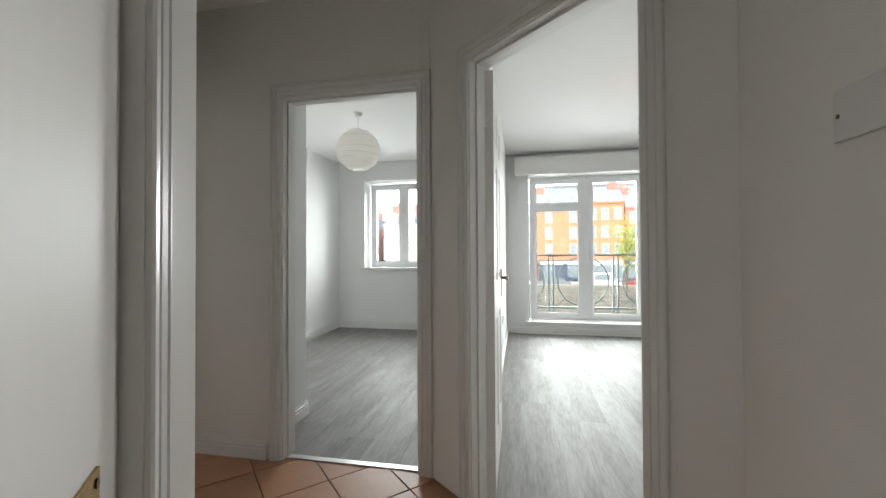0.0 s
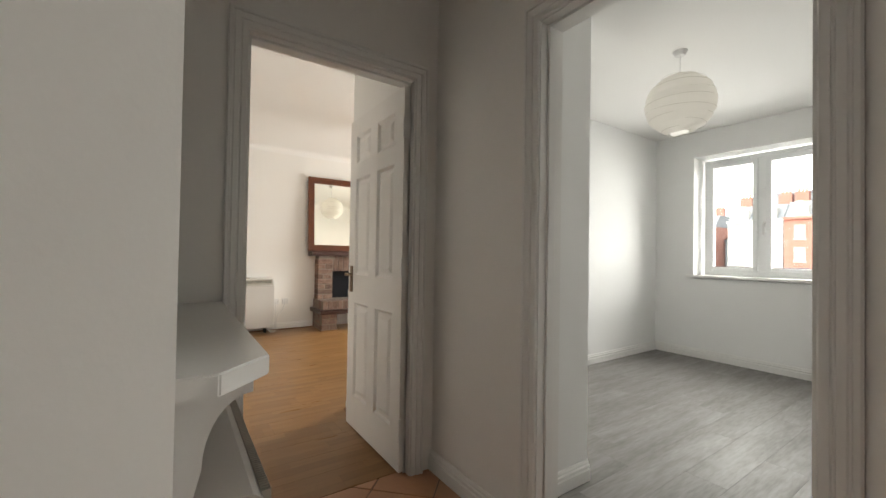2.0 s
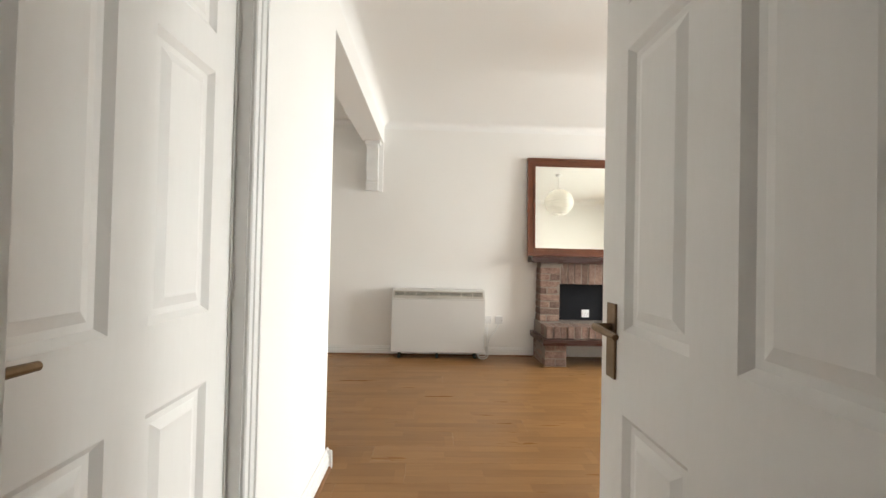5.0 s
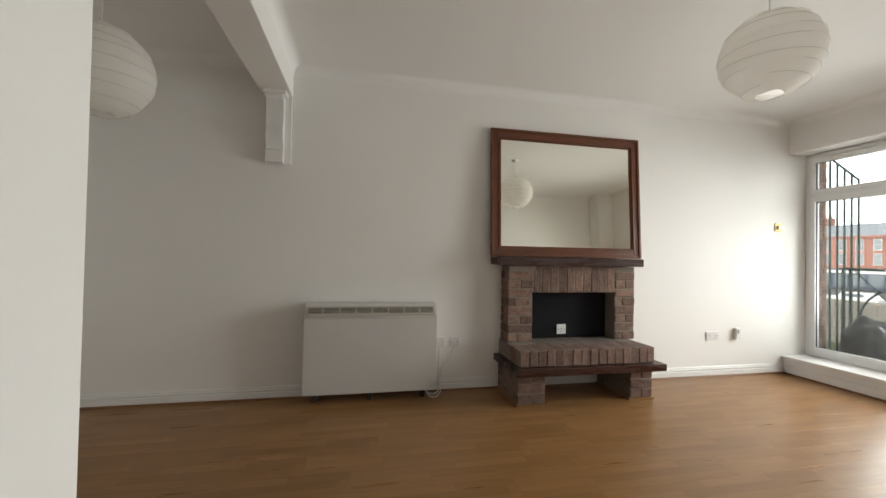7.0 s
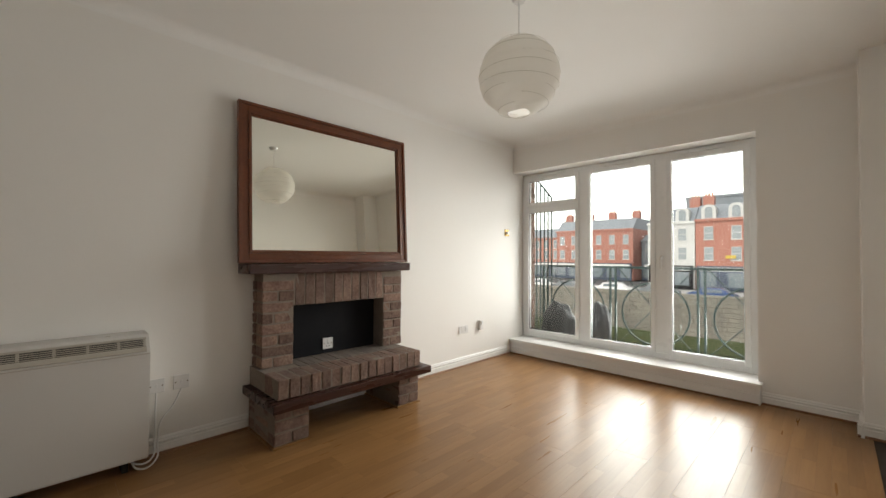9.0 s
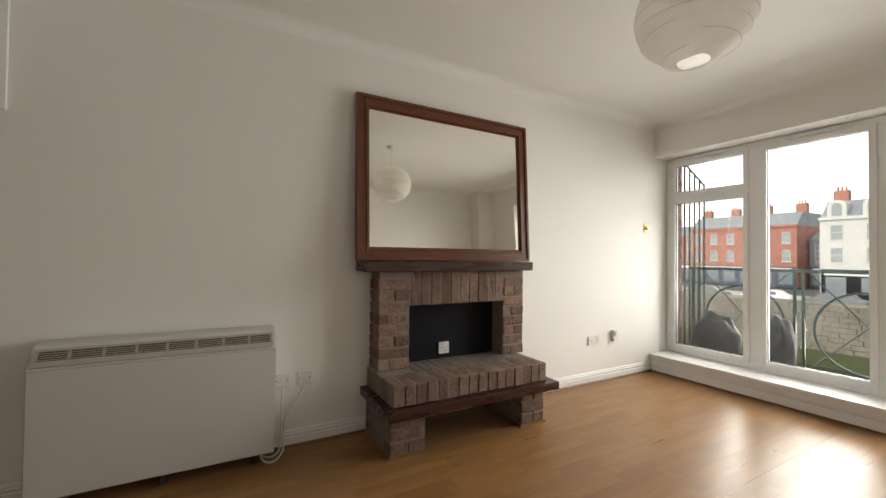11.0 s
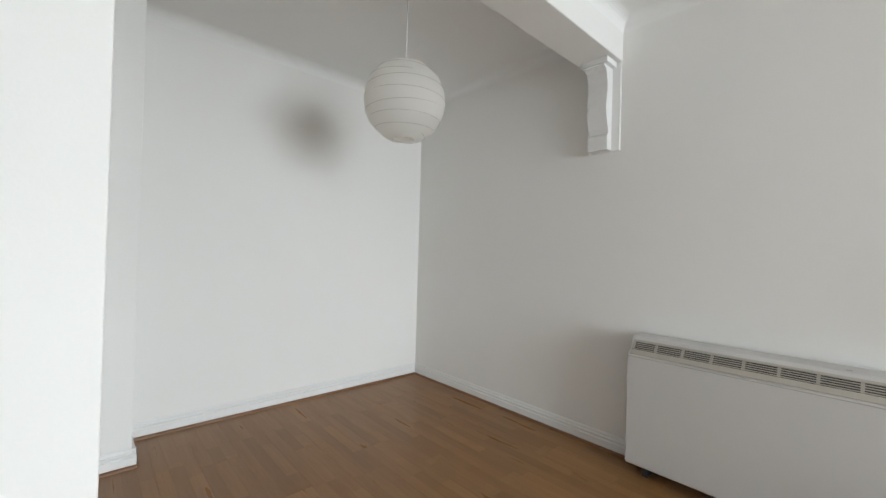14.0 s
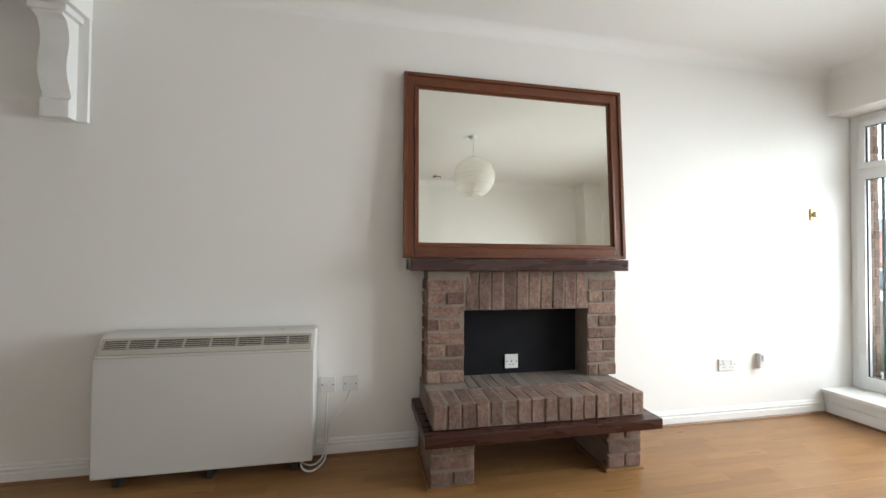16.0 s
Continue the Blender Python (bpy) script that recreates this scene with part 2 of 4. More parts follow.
def prism_into(bm, pts, axis, lo, hi):
    """A closed profile pts, in the plane across axis, drawn out from lo to hi."""
    def at(p, w):
        return {"x": (w, p[0], p[1]), "y": (p[0], w, p[1]), "z": (p[0], p[1], w)}[axis]
    a, b = [bm.verts.new(at(p, lo)) for p in pts], [bm.verts.new(at(p, hi)) for p in pts]
    k = len(pts)
    bm.faces.new(a), bm.faces.new(b[::-1])
    for i in range(k):
        bm.faces.new((a[i], b[i], b[(i + 1) % k], a[(i + 1) % k]))
    bmesh.ops.recalc_face_normals(bm, faces=bm.faces[:])


def torus_into(bm, centre, r, w, n=40, k=8):
    """A ring that stands upright in the plane across y."""
    rows = []
    for i in range(n):
        a = 2 * math.pi * i / n
        rows.append([bm.verts.new((centre[0] + (r + w * math.cos(b)) * math.cos(a), centre[1] + w * math.sin(b), centre[2] + (r + w * math.cos(b)) * math.sin(a))) for b in [2 * math.pi * j / k for j in range(k)]])
    for i in range(n):
        for j in range(k):
            bm.faces.new((rows[i][j], rows[(i + 1) % n][j], rows[(i + 1) % n][(j + 1) % k], rows[i][(j + 1) % k]))
    bmesh.ops.recalc_face_normals(bm, faces=bm.faces[:])


def mesh_of(name, bm, material):
    d = bpy.data.meshes.new(name)
    bm.to_mesh(d)
    bm.free()
    d.materials.append(material)
    return d


def part(name, bm, material, parent=None, label="", smooth=False):
    d = mesh_of(name, bm, material)
    if smooth:
        for p in d.polygons:
            p.use_smooth = True
    o = new(name, d)
    if parent:
        o.parent = parent
    if label:
        o["label"] = label
    return o


def block(name, boxes, material, parent=None, label="", bevel=0.0, m=None):
    bm = bmesh.new()
    for b in boxes:
        box_into(bm, *b, bevel=bevel, m=m)
    return part(name, bm, material, parent, label)


def structure(name, boxes, material, bevel=0.0, m=None, label=""):
    return tagged(block(name, boxes, material, bevel=bevel, m=m), label, kind="structure")


def thing(name, label, category, m=None, group=""):
    o = new(name)
    if m is not None:
        o.matrix_world = m
    return tagged(o, label, category, group)


def wire(name, pts, r, material, parent):
    c = bpy.data.curves.new(name, "CURVE")
    c.dimensions, c.bevel_depth, c.bevel_resolution = "3D", r, 3
    s = c.splines.new("BEZIER")
    s.bezier_points.add(len(pts) - 1)
    for b, p in zip(s.bezier_points, pts):
        b.co, b.handle_left_type, b.handle_right_type = p, "AUTO", "AUTO"
    c.materials.append(material)
    o = new(name, c)
    o.parent = parent
    return o


# ---- the walls ----
H, HB = 2.64, 2.58  # ceilings: living room, bedrooms and hall
W, FACE = -5.94, 6.28  # fireplace wall, inner face of the facade


def basis(x, y, ux, uy):
    """Local x along a wall, local y out of it to the left of that way."""
    k = math.hypot(ux, uy)
    ux, uy = ux / k, uy / k
    return Matrix(((ux, -uy, 0, x), (uy, ux, 0, y), (0, 0, 1, 0), (0, 0, 0, 1)))


structure("wall_west", [(W - 0.25, W, -0.85, 6.6, 0, 2.8)], WALL)
structure("wall_dining_south", [(W, -3.46, -0.80, -0.63, 0, 2.8)], WALL)
structure("wall_dining_east", [(-3.56, -3.45, -0.63, 1.23, 0, 2.8), (-3.735, -3.562, -0.63, -0.265, 0, 2.8)], WALL, bevel=0.004)
structure("wall_passage_south", [(-3.56, -2.62, 1.23, 1.35, 0, 2.8), (-2.62, -1.83, 1.23, 1.35, 2.04, 2.8), (-1.83, -1.75, 1.23, 1.35, 0, 2.8)], WALL, bevel=0.004)
structure("wall_passage_north", [(-2.62, -1.75, 2.40, 2.52, 0, 2.8)], WALL, bevel=0.004)
structure("wall_living_east", [(-2.62, -2.545, 2.522, FACE, 0, 2.8), (-2.89, -2.622, 6.0, FACE, 0, 2.8)], WALL)
structure("wall_hall_west", [(-1.75, -1.63, 1.20, 1.552, 0, 2.8), (-1.75, -1.63, 1.552, 2.362, 2.04, 2.8), (-1.75, -1.63, 2.362, 2.60, 0, 2.8)], WALL)
structure("wall_mirror", [(-1.628, -0.425, 1.20, 1.322, 0, 2.8)], WALL)
structure("wall_hall_north", [(-1.628, -0.925, 2.48, 2.60, 0, 2.8), (-0.925, -0.11, 2.48, 2.60, 2.04, 2.8), (-0.11, -0.0, 2.482, 2.60, 0, 2.8)], WALL)
DA = basis(-0.40, 1.345, 0.606, -0.795)  # slanting wall with the closed door; local y points into the hall
structure("wall_slant_west", [(0, 0.52, -0.12, 0, 0, 2.8), (0.52, 1.22, -0.12, 0, 2.04, 2.8), (1.22, 1.42, -0.12, 0, 0, 2.8)], WALL, m=DA)
DB = basis(0.929, 1.593, -0.745, 0.667)  # slanting wall of the second room's door; local y points into the hall
structure("wall_slant_east", [(0, 0.226, -0.12, 0, 0, 2.8), (0.226, 1.032, -0.12, 0, 2.04, 2.8), (1.032, 1.33, -0.12, 0, 0, 2.8)], WALL, m=DB)
structure("wall_hall_east", [(0.93, 1.05, -0.6, 1.60, 0, 2.8)], WALL)
structure("wall_hall_south", [(-0.2, 0.93, -0.72, -0.6, 0, 2.8), (0.10, 0.22, -0.6, 0.42, 0, 2.8)], WALL)
structure("wall_bedroom_return", [(-1.24, -1.12, 2.602, 3.09, 0, 2.8), (-2.42, -1.24, 2.97, 3.09, 0, 2.8)], WALL_COOL)
structure("wall_bedroom_west", [(-2.54, -2.42, 2.97, FACE, 0, 2.8)], WALL_COOL)
structure("wall_between_rooms", [(0.08, 0.20, 2.55, FACE, 0, 2.8)], WALL_COOL)
structure("wall_room_east", [(3.40, 3.52, 1.5, FACE, 0, 2.8)], WALL_COOL)
structure("wall_room_south", [(1.052, 3.40, 1.48, 1.60, 0, 2.8)], WALL_COOL)
LX0, LX1, LZ0, LZ1 = W, -3.483, 0.17, 2.28
BX0, BX1, BZ0, BZ1 = -1.99, -0.83, 0.93, 2.29
RX0, RX1, RZ0, RZ1 = 0.52, 2.16, 0.17, 2.27
F0, F1 = FACE, 6.62
structure("wall_north_living", [(LX0, LX1, F0, F1, -0.3, LZ0 - 0.02), (LX0, LX1, F0, F1, LZ1, 3.0), (LX1, -2.66, F0, F1, -0.3, 3.0)], WALL)
structure("wall_north_bedroom", [(-2.66, BX0, F0, F1, -0.3, 3.0), (BX0, BX1, F0, F1, -0.3, BZ0 - 0.03), (BX0, BX1, F0, F1, BZ1, 3.0), (BX1, 0.14, F0, F1, -0.3, 3.0)], WALL_COOL)
structure("wall_north_room", [(0.14, RX0, F0, F1, -0.3, 3.0), (RX0, RX1, F0, F1, -0.3, RZ0 - 0.02), (RX0, RX1, F0, F1, RZ1, 3.0), (RX1, 3.52, F0, F1, -0.3, 3.0)], WALL_COOL)
structure("ceiling_living", [(W - 0.1, -2.58, -0.8, 6.6, H, H + 0.15), (-2.58, -1.69, 1.2, 2.5, H, H + 0.15)], CEIL)
structure("ceiling_hall", [(-1.69, 3.5, -0.72, 2.55, HB, HB + 0.2), (-2.58, 3.5, 2.55, 6.6, HB, HB + 0.2)], CEIL)
structure("beam", [(W, -3.562, 1.10, 1.328, 2.39, H)], WALL, bevel=0.006)


def cove(name, x0, y0, x1, y1, z, r, material):
    """A hollow moulding between wall and ceiling along a line; the room lies to the left of the way."""
    m = basis(x0, y0, x1 - x0, y1 - y0)
    k = math.hypot(x1 - x0, y1 - y0)
    pts = [(0, z), (0, z - r)] + [(r - r * math.cos(a), z - r + r * math.sin(a)) for a in [math.pi / 2 * i / 8 for i in range(1, 9)]]
    bm = bmesh.new()
    prism_into(bm, pts, "x", 0, k)
    bmesh.ops.transform(bm, matrix=m, verts=bm.verts[:])
    tagged(part(name, bm, material), kind="structure")


for i, (a, b, c, d) in enumerate([(W, FACE, W, 1.328), (-2.62, 2.40, -2.62, 6.0), (-2.89, FACE, W, FACE), (W, 1.10, W, -0.63), (W, -0.63, -3.56, -0.63), (-3.56, -0.63, -3.56, 1.10), (W, 1.328, -3.56, 1.328), (-1.75, 2.40, -2.62, 2.40)]):
    cove("cove_moulding_%d" % i, a, b, c, d, H, 0.075, CEIL)


def skirting(name, x0, y0, x1, y1, material=GLOSS, h=0.10, bead=True):
    """A moulded skirting board with a bead at the floor; the room lies to the left of the way."""
    m = basis(x0, y0, x1 - x0, y1 - y0)
    k = math.hypot(x1 - x0, y1 - y0)
    pts = [(0.001, 0.0), (0.020, 0.0), (0.020, h * 0.56), (0.014, h * 0.60), (0.014, h * 0.66), (0.018, h * 0.70), (0.018, h * 0.78), (0.011, h * 0.82), (0.011, h * 0.90), (0.006, h), (0.001, h)]
    bm = bmesh.new()
    prism_into(bm, pts, "x", 0, k)
    bmesh.ops.transform(bm, matrix=m, verts=bm.verts[:])
    o = tagged(part(name, bm, material), kind="structure")
    if bead:
        bm = bmesh.new()
        prism_into(bm, [(0.018, 0.0), (0.034, 0.0), (0.032, 0.008), (0.026, 0.014), (0.018, 0.016)], "x", 0, k)
        bmesh.ops.transform(bm, matrix=m, verts=bm.verts[:])
        part("floor_bead", bm, OAKTRIM, o, "brown wooden bead")
    return o


SK = [(W, 3.08, W, -0.63, 1), (W, 6.20, W, 4.30, 1), (W, -0.63, -3.735, -0.63, 1), (-3.735, -0.63, -3.735, -0.247, 1), (-3.753, -0.265, -3.562, -0.265, 1), (-3.56, -0.265, -3.56, 1.384, 1),
      (-3.594, 1.35, -2.68, 1.35, 1), (-1.75, 2.40, -2.62, 2.40, 1), (-2.62, 2.40, -2.62, 6.0, 1), (-2.62, 6.0, -2.924, 6.0, 1), (-2.89, 5.966, -2.89, FACE, 1), (-2.89, FACE, -3.46, FACE, 1),
      (-1.00, 2.48, -1.63, 2.48, 0), (-1.63, 1.322, -0.43, 1.322, 0), (0.93, -0.6, 0.93, 1.593, 0), (-0.40, 1.345, -0.125, 0.984, 0),
      (-1.12, 3.09, -1.12, 2.60, 0), (-2.42, 3.09, -1.12, 3.09, 0), (-2.42, FACE, -2.42, 3.09, 0), (0.08, FACE, -2.42, FACE, 0), (0.08, 2.6, 0.08, FACE, 0), (0.20, FACE, 0.20, 2.6, 0), (3.40, FACE, 0.20, FACE, 0), (3.4, 1.6, 3.4, FACE, 0)]
for i, (a, b, c, d, e) in enumerate(SK):
    skirting("baseboard_%d" % (i + 1), a, b, c, d, GLOSS, 0.10, bool(e))


# ---- door frames and doors ----
def door_frame(name, m, w, h, depth, sides=(1, 1)):
    """Lining and moulded architraves round an opening that begins at local x = 0; local y points out of the wall's front."""
    o = thing(name, "white gloss painted door frame with moulded architraves", "door frame", m)
    o["kind"] = "structure"
    block("lining", [(-0.02, 0, -depth - 0.002, 0.002, 0, h + 0.02), (w, w + 0.02, -depth - 0.002, 0.002, 0, h + 0.02), (0, w, -depth - 0.002, 0.002, h, h + 0.02)], GLOSS, o)
    block("door_stop", [(0, 0.012, -depth + 0.045, -depth + 0.085, 0, h), (w - 0.012, w, -depth + 0.045, -depth + 0.085, 0, h), (0.012, w - 0.012, -depth + 0.045, -depth + 0.085, h - 0.012, h)], GLOSS, o, bevel=0.002)
    for k, face in enumerate((1, -1)):
        if not sides[k]:
            continue
        y = 0.0 if face > 0 else -depth
        prof = [(0.005, 0.0), (0.005, 0.009), (0.009, 0.013), (0.026, 0.014), (0.029, 0.010), (0.033, 0.010), (0.036, 0.015), (0.052, 0.019), (0.055, 0.016), (0.059, 0.016), (0.062, 0.021), (0.072, 0.021), (0.076, 0.017), (0.076, 0.0)]
        bm = bmesh.new()
        loops = []
        for cx, cz, ax, az in ((0.0, 0.0, -1, 0), (0.0, h, -1, 1), (w, h, 1, 1), (w, 0.0, 1, 0)):
            loops.append([bm.verts.new((cx + ax * a, y + face * b, cz + az * a)) for a, b in prof])
        for p, q in zip(loops, loops[1:]):
            for j in range(len(prof) - 1):
                bm.faces.new((p[j], p[j + 1], q[j + 1], q[j]))
        bm.faces.new(loops[0]), bm.faces.new(loops[-1])
        bmesh.ops.recalc_face_normals(bm, faces=bm.faces[:])
        part("architrave", bm, GLOSS, o)
    return o


def strike_plate(m):
    o = thing("strike_plate", "worn steel strike plate let into a door lining", "strike plate", m)
    block("plate", [(0, 0.002, -0.011, 0.011, -0.075, 0.075)], STEEL, o)
    block("hole", [(0.002, 0.003, -0.006, 0.006, 0.005, 0.035), (0.002, 0.003, -0.006, 0.006, -0.04, -0.01)], SLOT_SHADE, o, "dark latch hole")
    return o


def lever(parent, x, y, z, side, way):
    """A lever handle on a long plate, on the leaf's face at local y; side: +1 or -1 out of the face."""
    h = block("handle_plate", [(x - 0.02, x + 0.02, min(y, y + side * 0.006), max(y, y + side * 0.006), z - 0.085, z + 0.085)], BRONZE, parent, "dull bronze handle plate", bevel=0.0015)
    bm = bmesh.new()
    cyl_into(bm, (x, y + side * 0.005, z + 0.03), (x, y + side * 0.045, z + 0.03), 0.009)
    cyl_into(bm, (x, y + side * 0.042, z + 0.03), (x + way * 0.10, y + side * 0.042, z + 0.026), 0.009, 0.007)
    part("lever", bm, BRONZE, h, smooth=False)


def panel_door(name, m, w, h, label, handle_z=0.95):
    """A six-panel leaf; local x from the hinge, local y through its thickness from 0 to 0.04."""
    o = thing(name, label, "door", m)
    t = 0.04
    stile, mid = 0.105, 0.10
    pw = (w - 2 * stile - mid) / 2
    rows = [(0.20, 0.80), (0.98, 1.60), (1.70, h - 0.11)]
    bm = bmesh.new()
    for x0, x1 in ((0, stile), (stile + pw, stile + pw + mid), (w - stile, w)):
        box_into(bm, x0, x1, 0, t, 0, h)
    z = 0
    for a, b in rows + [(h, h)]:
        for x0 in (stile, stile + pw + mid):
            box_into(bm, x0, x0 + pw, 0, t, z, a)
        z = b
    part("leaf_frame", bm, DOORP, o)
    for a, b in rows:
        for x0 in (stile, stile + pw + mid):
            bm = bmesh.new()
            box_into(bm, x0, x0 + pw, 0.012, t - 0.012, a, b)
            for y0, y1, out in ((0.012, 0.004, -1), (t - 0.012, t - 0.004, 1)):
                r = []
                for i, y in ((0.030, y0), (0.052, y1)):
                    r.append([bm.verts.new(p) for p in ((x0 + i, y, a + i), (x0 + pw - i, y, a + i), (x0 + pw - i, y, b - i), (x0 + i, y, b - i))])
                for j in range(4):
                    bm.faces.new((r[0][j], r[0][(j + 1) % 4], r[1][(j + 1) % 4], r[1][j]))
                bm.faces.new(r[1])
                # sloping bead round the panel
                r = []
                ye = 0.0 if out < 0 else t
                for i, y in ((0.0, ye), (0.016, y0)):
                    r.append([bm.verts.new(p) for p in ((x0 + i, y, a + i), (x0 + pw - i, y, a + i), (x0 + pw - i, y, b - i), (x0 + i, y, b - i))])
                for j in range(4):
                    bm.faces.new((r[0][j], r[0][(j + 1) % 4], r[1][(j + 1) % 4], r[1][j]))
            bmesh.ops.recalc_face_normals(bm, faces=bm.faces[:])
            part("panel", bm, DOORP, o)
    for side, y in ((-1, 0.0), (1, t)):
        lever(o, w - 0.055, y, handle_z, side, -1)
    for z in (0.22, 1.05, h - 0.22):
        bm = bmesh.new()
        cyl_into(bm, (-0.006, t + 0.004, z - 0.05), (-0.006, t + 0.004, z + 0.05), 0.007)
        box_into(bm, -0.003, 0.0, 0.006, t, z - 0.05, z + 0.05)
        part("hinge", bm, GLOSS, o, "painted steel hinge")
    return o


door_frame("door_frame_1", basis(-0.13, 2.48, -1, 0) @ pose(0, 0, 0, 0, 0, 0), 0.775, 2.02, 0.12)
door_frame("door_frame_2", DB @ pose(0.246, 0, 0), 0.766, 2.02, 0.12)
door_frame("door_frame_3", basis(-1.63, 2.342, 0, -1), 0.77, 2.02, 0.12)
door_frame("door_frame_4", DA @ pose(0.54, 0, 0), 0.66, 2.02, 0.12, (1, 0))
door_frame("door_frame_5", basis(-2.60, 1.35, 1, 0), 0.75, 2.02, 0.12, (1, 0))
panel_door("door_4", basis(-2.597, 1.27, 1, 0) @ pose(0, 0, 0.008), 0.744, 1.99, "white painted six-panel door closed in the passage wall")
strike_plate(basis(-0.904, 2.535, 1, 0) @ pose(0, 0, 0.93))
panel_door("door_1", basis(-1.665, 2.304, -1, 0) @ pose(0, -0.040, 0.008), 0.742, 1.99, "white painted six-panel door standing wide open")
panel_door("door_2", pose(0.232, 2.335, 0.008, 0, 0, 90.3) @ pose(0, -0.045, 0), 0.755, 1.99, "white painted panelled door opened against the wall")
d3 = thing("door_3", "closed flush white door with a brass handle plate", "door", DA @ pose(0.544, -0.062, 0.006))
block("leaf", [(0, 0.652, 0, 0.04, 0, 2.0)], DOORP, d3, bevel=0.002)
pl = block("handle_plate", [(0.076, 0.180, 0.0402, 0.0435, 0.79, 0.912)], BRASS, d3, "worn brass handle plate", bevel=0.001)
for dx, dz in ((0.088, 0.899), (0.168, 0.899)):
    bm = bmesh.new()
    cyl_into(bm, (dx, 0.043, dz), (dx, 0.0455, dz), 0.005)
    part("screw", bm, BRONZE, pl)
structure("threshold_1", [(-0.905, -0.13, 2.505, 2.545, 0.0, 0.006)], STEEL, bevel=0.002)


# ---- windows ----
def bar_frame(bm, x0, x1, z0, z1, w, y0, y1, bevel=0.004):
    box_into(bm, x0, x0 + w, y0, y1, z0, z1, bevel)
    box_into(bm, x1 - w, x1, y0, y1, z0, z1, bevel)
    box_into(bm, x0 + w, x1 - w, y0, y1, z0, z0 + w, bevel)
    box_into(bm, x0 + w, x1 - w, y0, y1, z1 - w, z1, bevel)


def pane(o, x0, x1, z0, z1, y):
    p = block("pane", [(x0, x1, y, y + 0.006, z0, z1)], GLASS, o, "clear glass pane")
    p.visible_shadow = False
    bm = bmesh.new()
    bar_frame(bm, x0 - 0.001, x1 + 0.001, z0 - 0.001, z1 + 0.001, 0.008, y - 0.012, y - 0.001, 0)
    part("gasket", bm, RUBBER, o, "black rubber gasket")


def window_handle(o, x, y, z):
    bm = bmesh.new()
    box_into(bm, x - 0.013, x + 0.013, y - 0.012, y, z - 0.03, z + 0.03, 0.003)
    box_into(bm, x - 0.009, x + 0.009, y - 0.045, y - 0.03, z - 0.11, z + 0.01, 0.004)
    box_into(bm, x - 0.009, x + 0.009, y - 0.032, y - 0.008, z - 0.009, z + 0.009)
    part("window_handle", bm, PLAST, o, "white plastic window handle")


def window(name, label, x0, x1, z0, z1, y, mullions, top=0.0, transom=None):
    """A plastic window unit: outer frame, mullions (from, to), panes; transom: (light's number, from z, to z)."""
    o = tagged(new(name), label, "window", kind="structure")
    bm = bmesh.new()
    bar_frame(bm, x0, x1, z0, z1, 0.055, y, y + 0.07)
    for a, b in mullions:
        box_into(bm, a + 0.02, b - 0.02, y + 0.001, y + 0.069, z0 + 0.055, z1 - 0.055, 0.004)
    part("window_frame", bm, UPVC, o)
    edges = [x0 + 0.05] + [q for a, b in mullions for q in (a + 0.022, b - 0.022)] + [x1 - 0.05]
    for i in range(0, len(edges), 2):
        a, b = edges[i], edges[i + 1]
        spans = [(z0 + 0.05, z1 - 0.05)]
        if transom and transom[0] == i // 2:
            spans = [(z0 + 0.05, transom[1] + 0.02), (transom[2] - 0.02, z1 - 0.05)]
            block("transom", [(a, b, y + 0.001, y + 0.069, transom[1] + 0.018, transom[2] - 0.018)], UPVC, o, bevel=0.003)
        for p, q in spans:
            bm = bmesh.new()
            bar_frame(bm, a, b, p, q, 0.045, y - 0.012, y + 0.05)
            part("sash", bm, UPVC, o)
            pane(o, a + 0.042, b - 0.042, p + 0.042, q - 0.042, y + 0.02)
    for i in range(0, len(edges), 2):
        c = (edges[i] + edges[i + 1]) / 2
        block("trickle_vent", [(c - 0.17, c + 0.17, y - 0.022, y, z1 - 0.042, z1 - 0.018)], UPVC, o, bevel=0.003)
    return o


WY = 6.50
w1 = window("window_1", "white plastic balcony window with three tall panes", W + 0.004, LX1 - 0.02, LZ0 + 0.012, LZ1 - 0.003, WY, [(-5.178, -5.041), (-4.352, -4.20)], transom=(0, 1.80, 1.88))
window_handle(w1, -4.27, WY - 0.012, 1.20)
w2 = window("window_2", "white plastic two-light bedroom window", BX0 + 0.025, BX1 - 0.025, BZ0 + 0.01, BZ1 - 0.02, WY, [(-1.472, -1.356)])
window_handle(w2, -1.39, WY - 0.012, 1.5)
w3 = window("window_3", "white plastic balcony door and window", RX0 + 0.02, RX1 - 0.04, RZ0 + 0.01, RZ1 - 0.003, WY, [(1.25, 1.415)], transom=(0, 1.79, 1.87))
window_handle(w3, 1.385, WY - 0.012, 1.15)
for n, x0, x1, y0, z in (("window_sill_1", W + 0.001, LX1 + 0.035, 6.19, LZ0), ("window_sill_2", BX0 - 0.06, BX1 + 0.06, 6.235, BZ0), ("window_sill_3", RX0 - 0.06, RX1 + 0.05, 6.215, RZ0)):
    structure(n, [(x0, x1, y0, WY + 0.02, z - 0.022, z + 0.008)], GLOSS, bevel=0.005)
structure("window_plinth_1", [(W + 0.001, LX1 + 0.02, 6.215, FACE, 0.0, LZ0 - 0.023)], GLOSS, bevel=0.003)
structure("window_plinth_2", [(W + 0.03, LX1 + 0.015, 6.199, 6.214, 0.0, 0.085), (W + 0.03, LX1 + 0.015, 6.204, 6.214, 0.09, 0.10)], GLOSS, bevel=0.003)
structure("window_bead", [(W + 0.03, LX1 + 0.01, 6.182, 6.1985, 0.0, 0.014)], OAKTRIM, bevel=0.003)
o = thing("pelmet_box", "white boxed curtain pelmet above the balcony door", "pelmet")
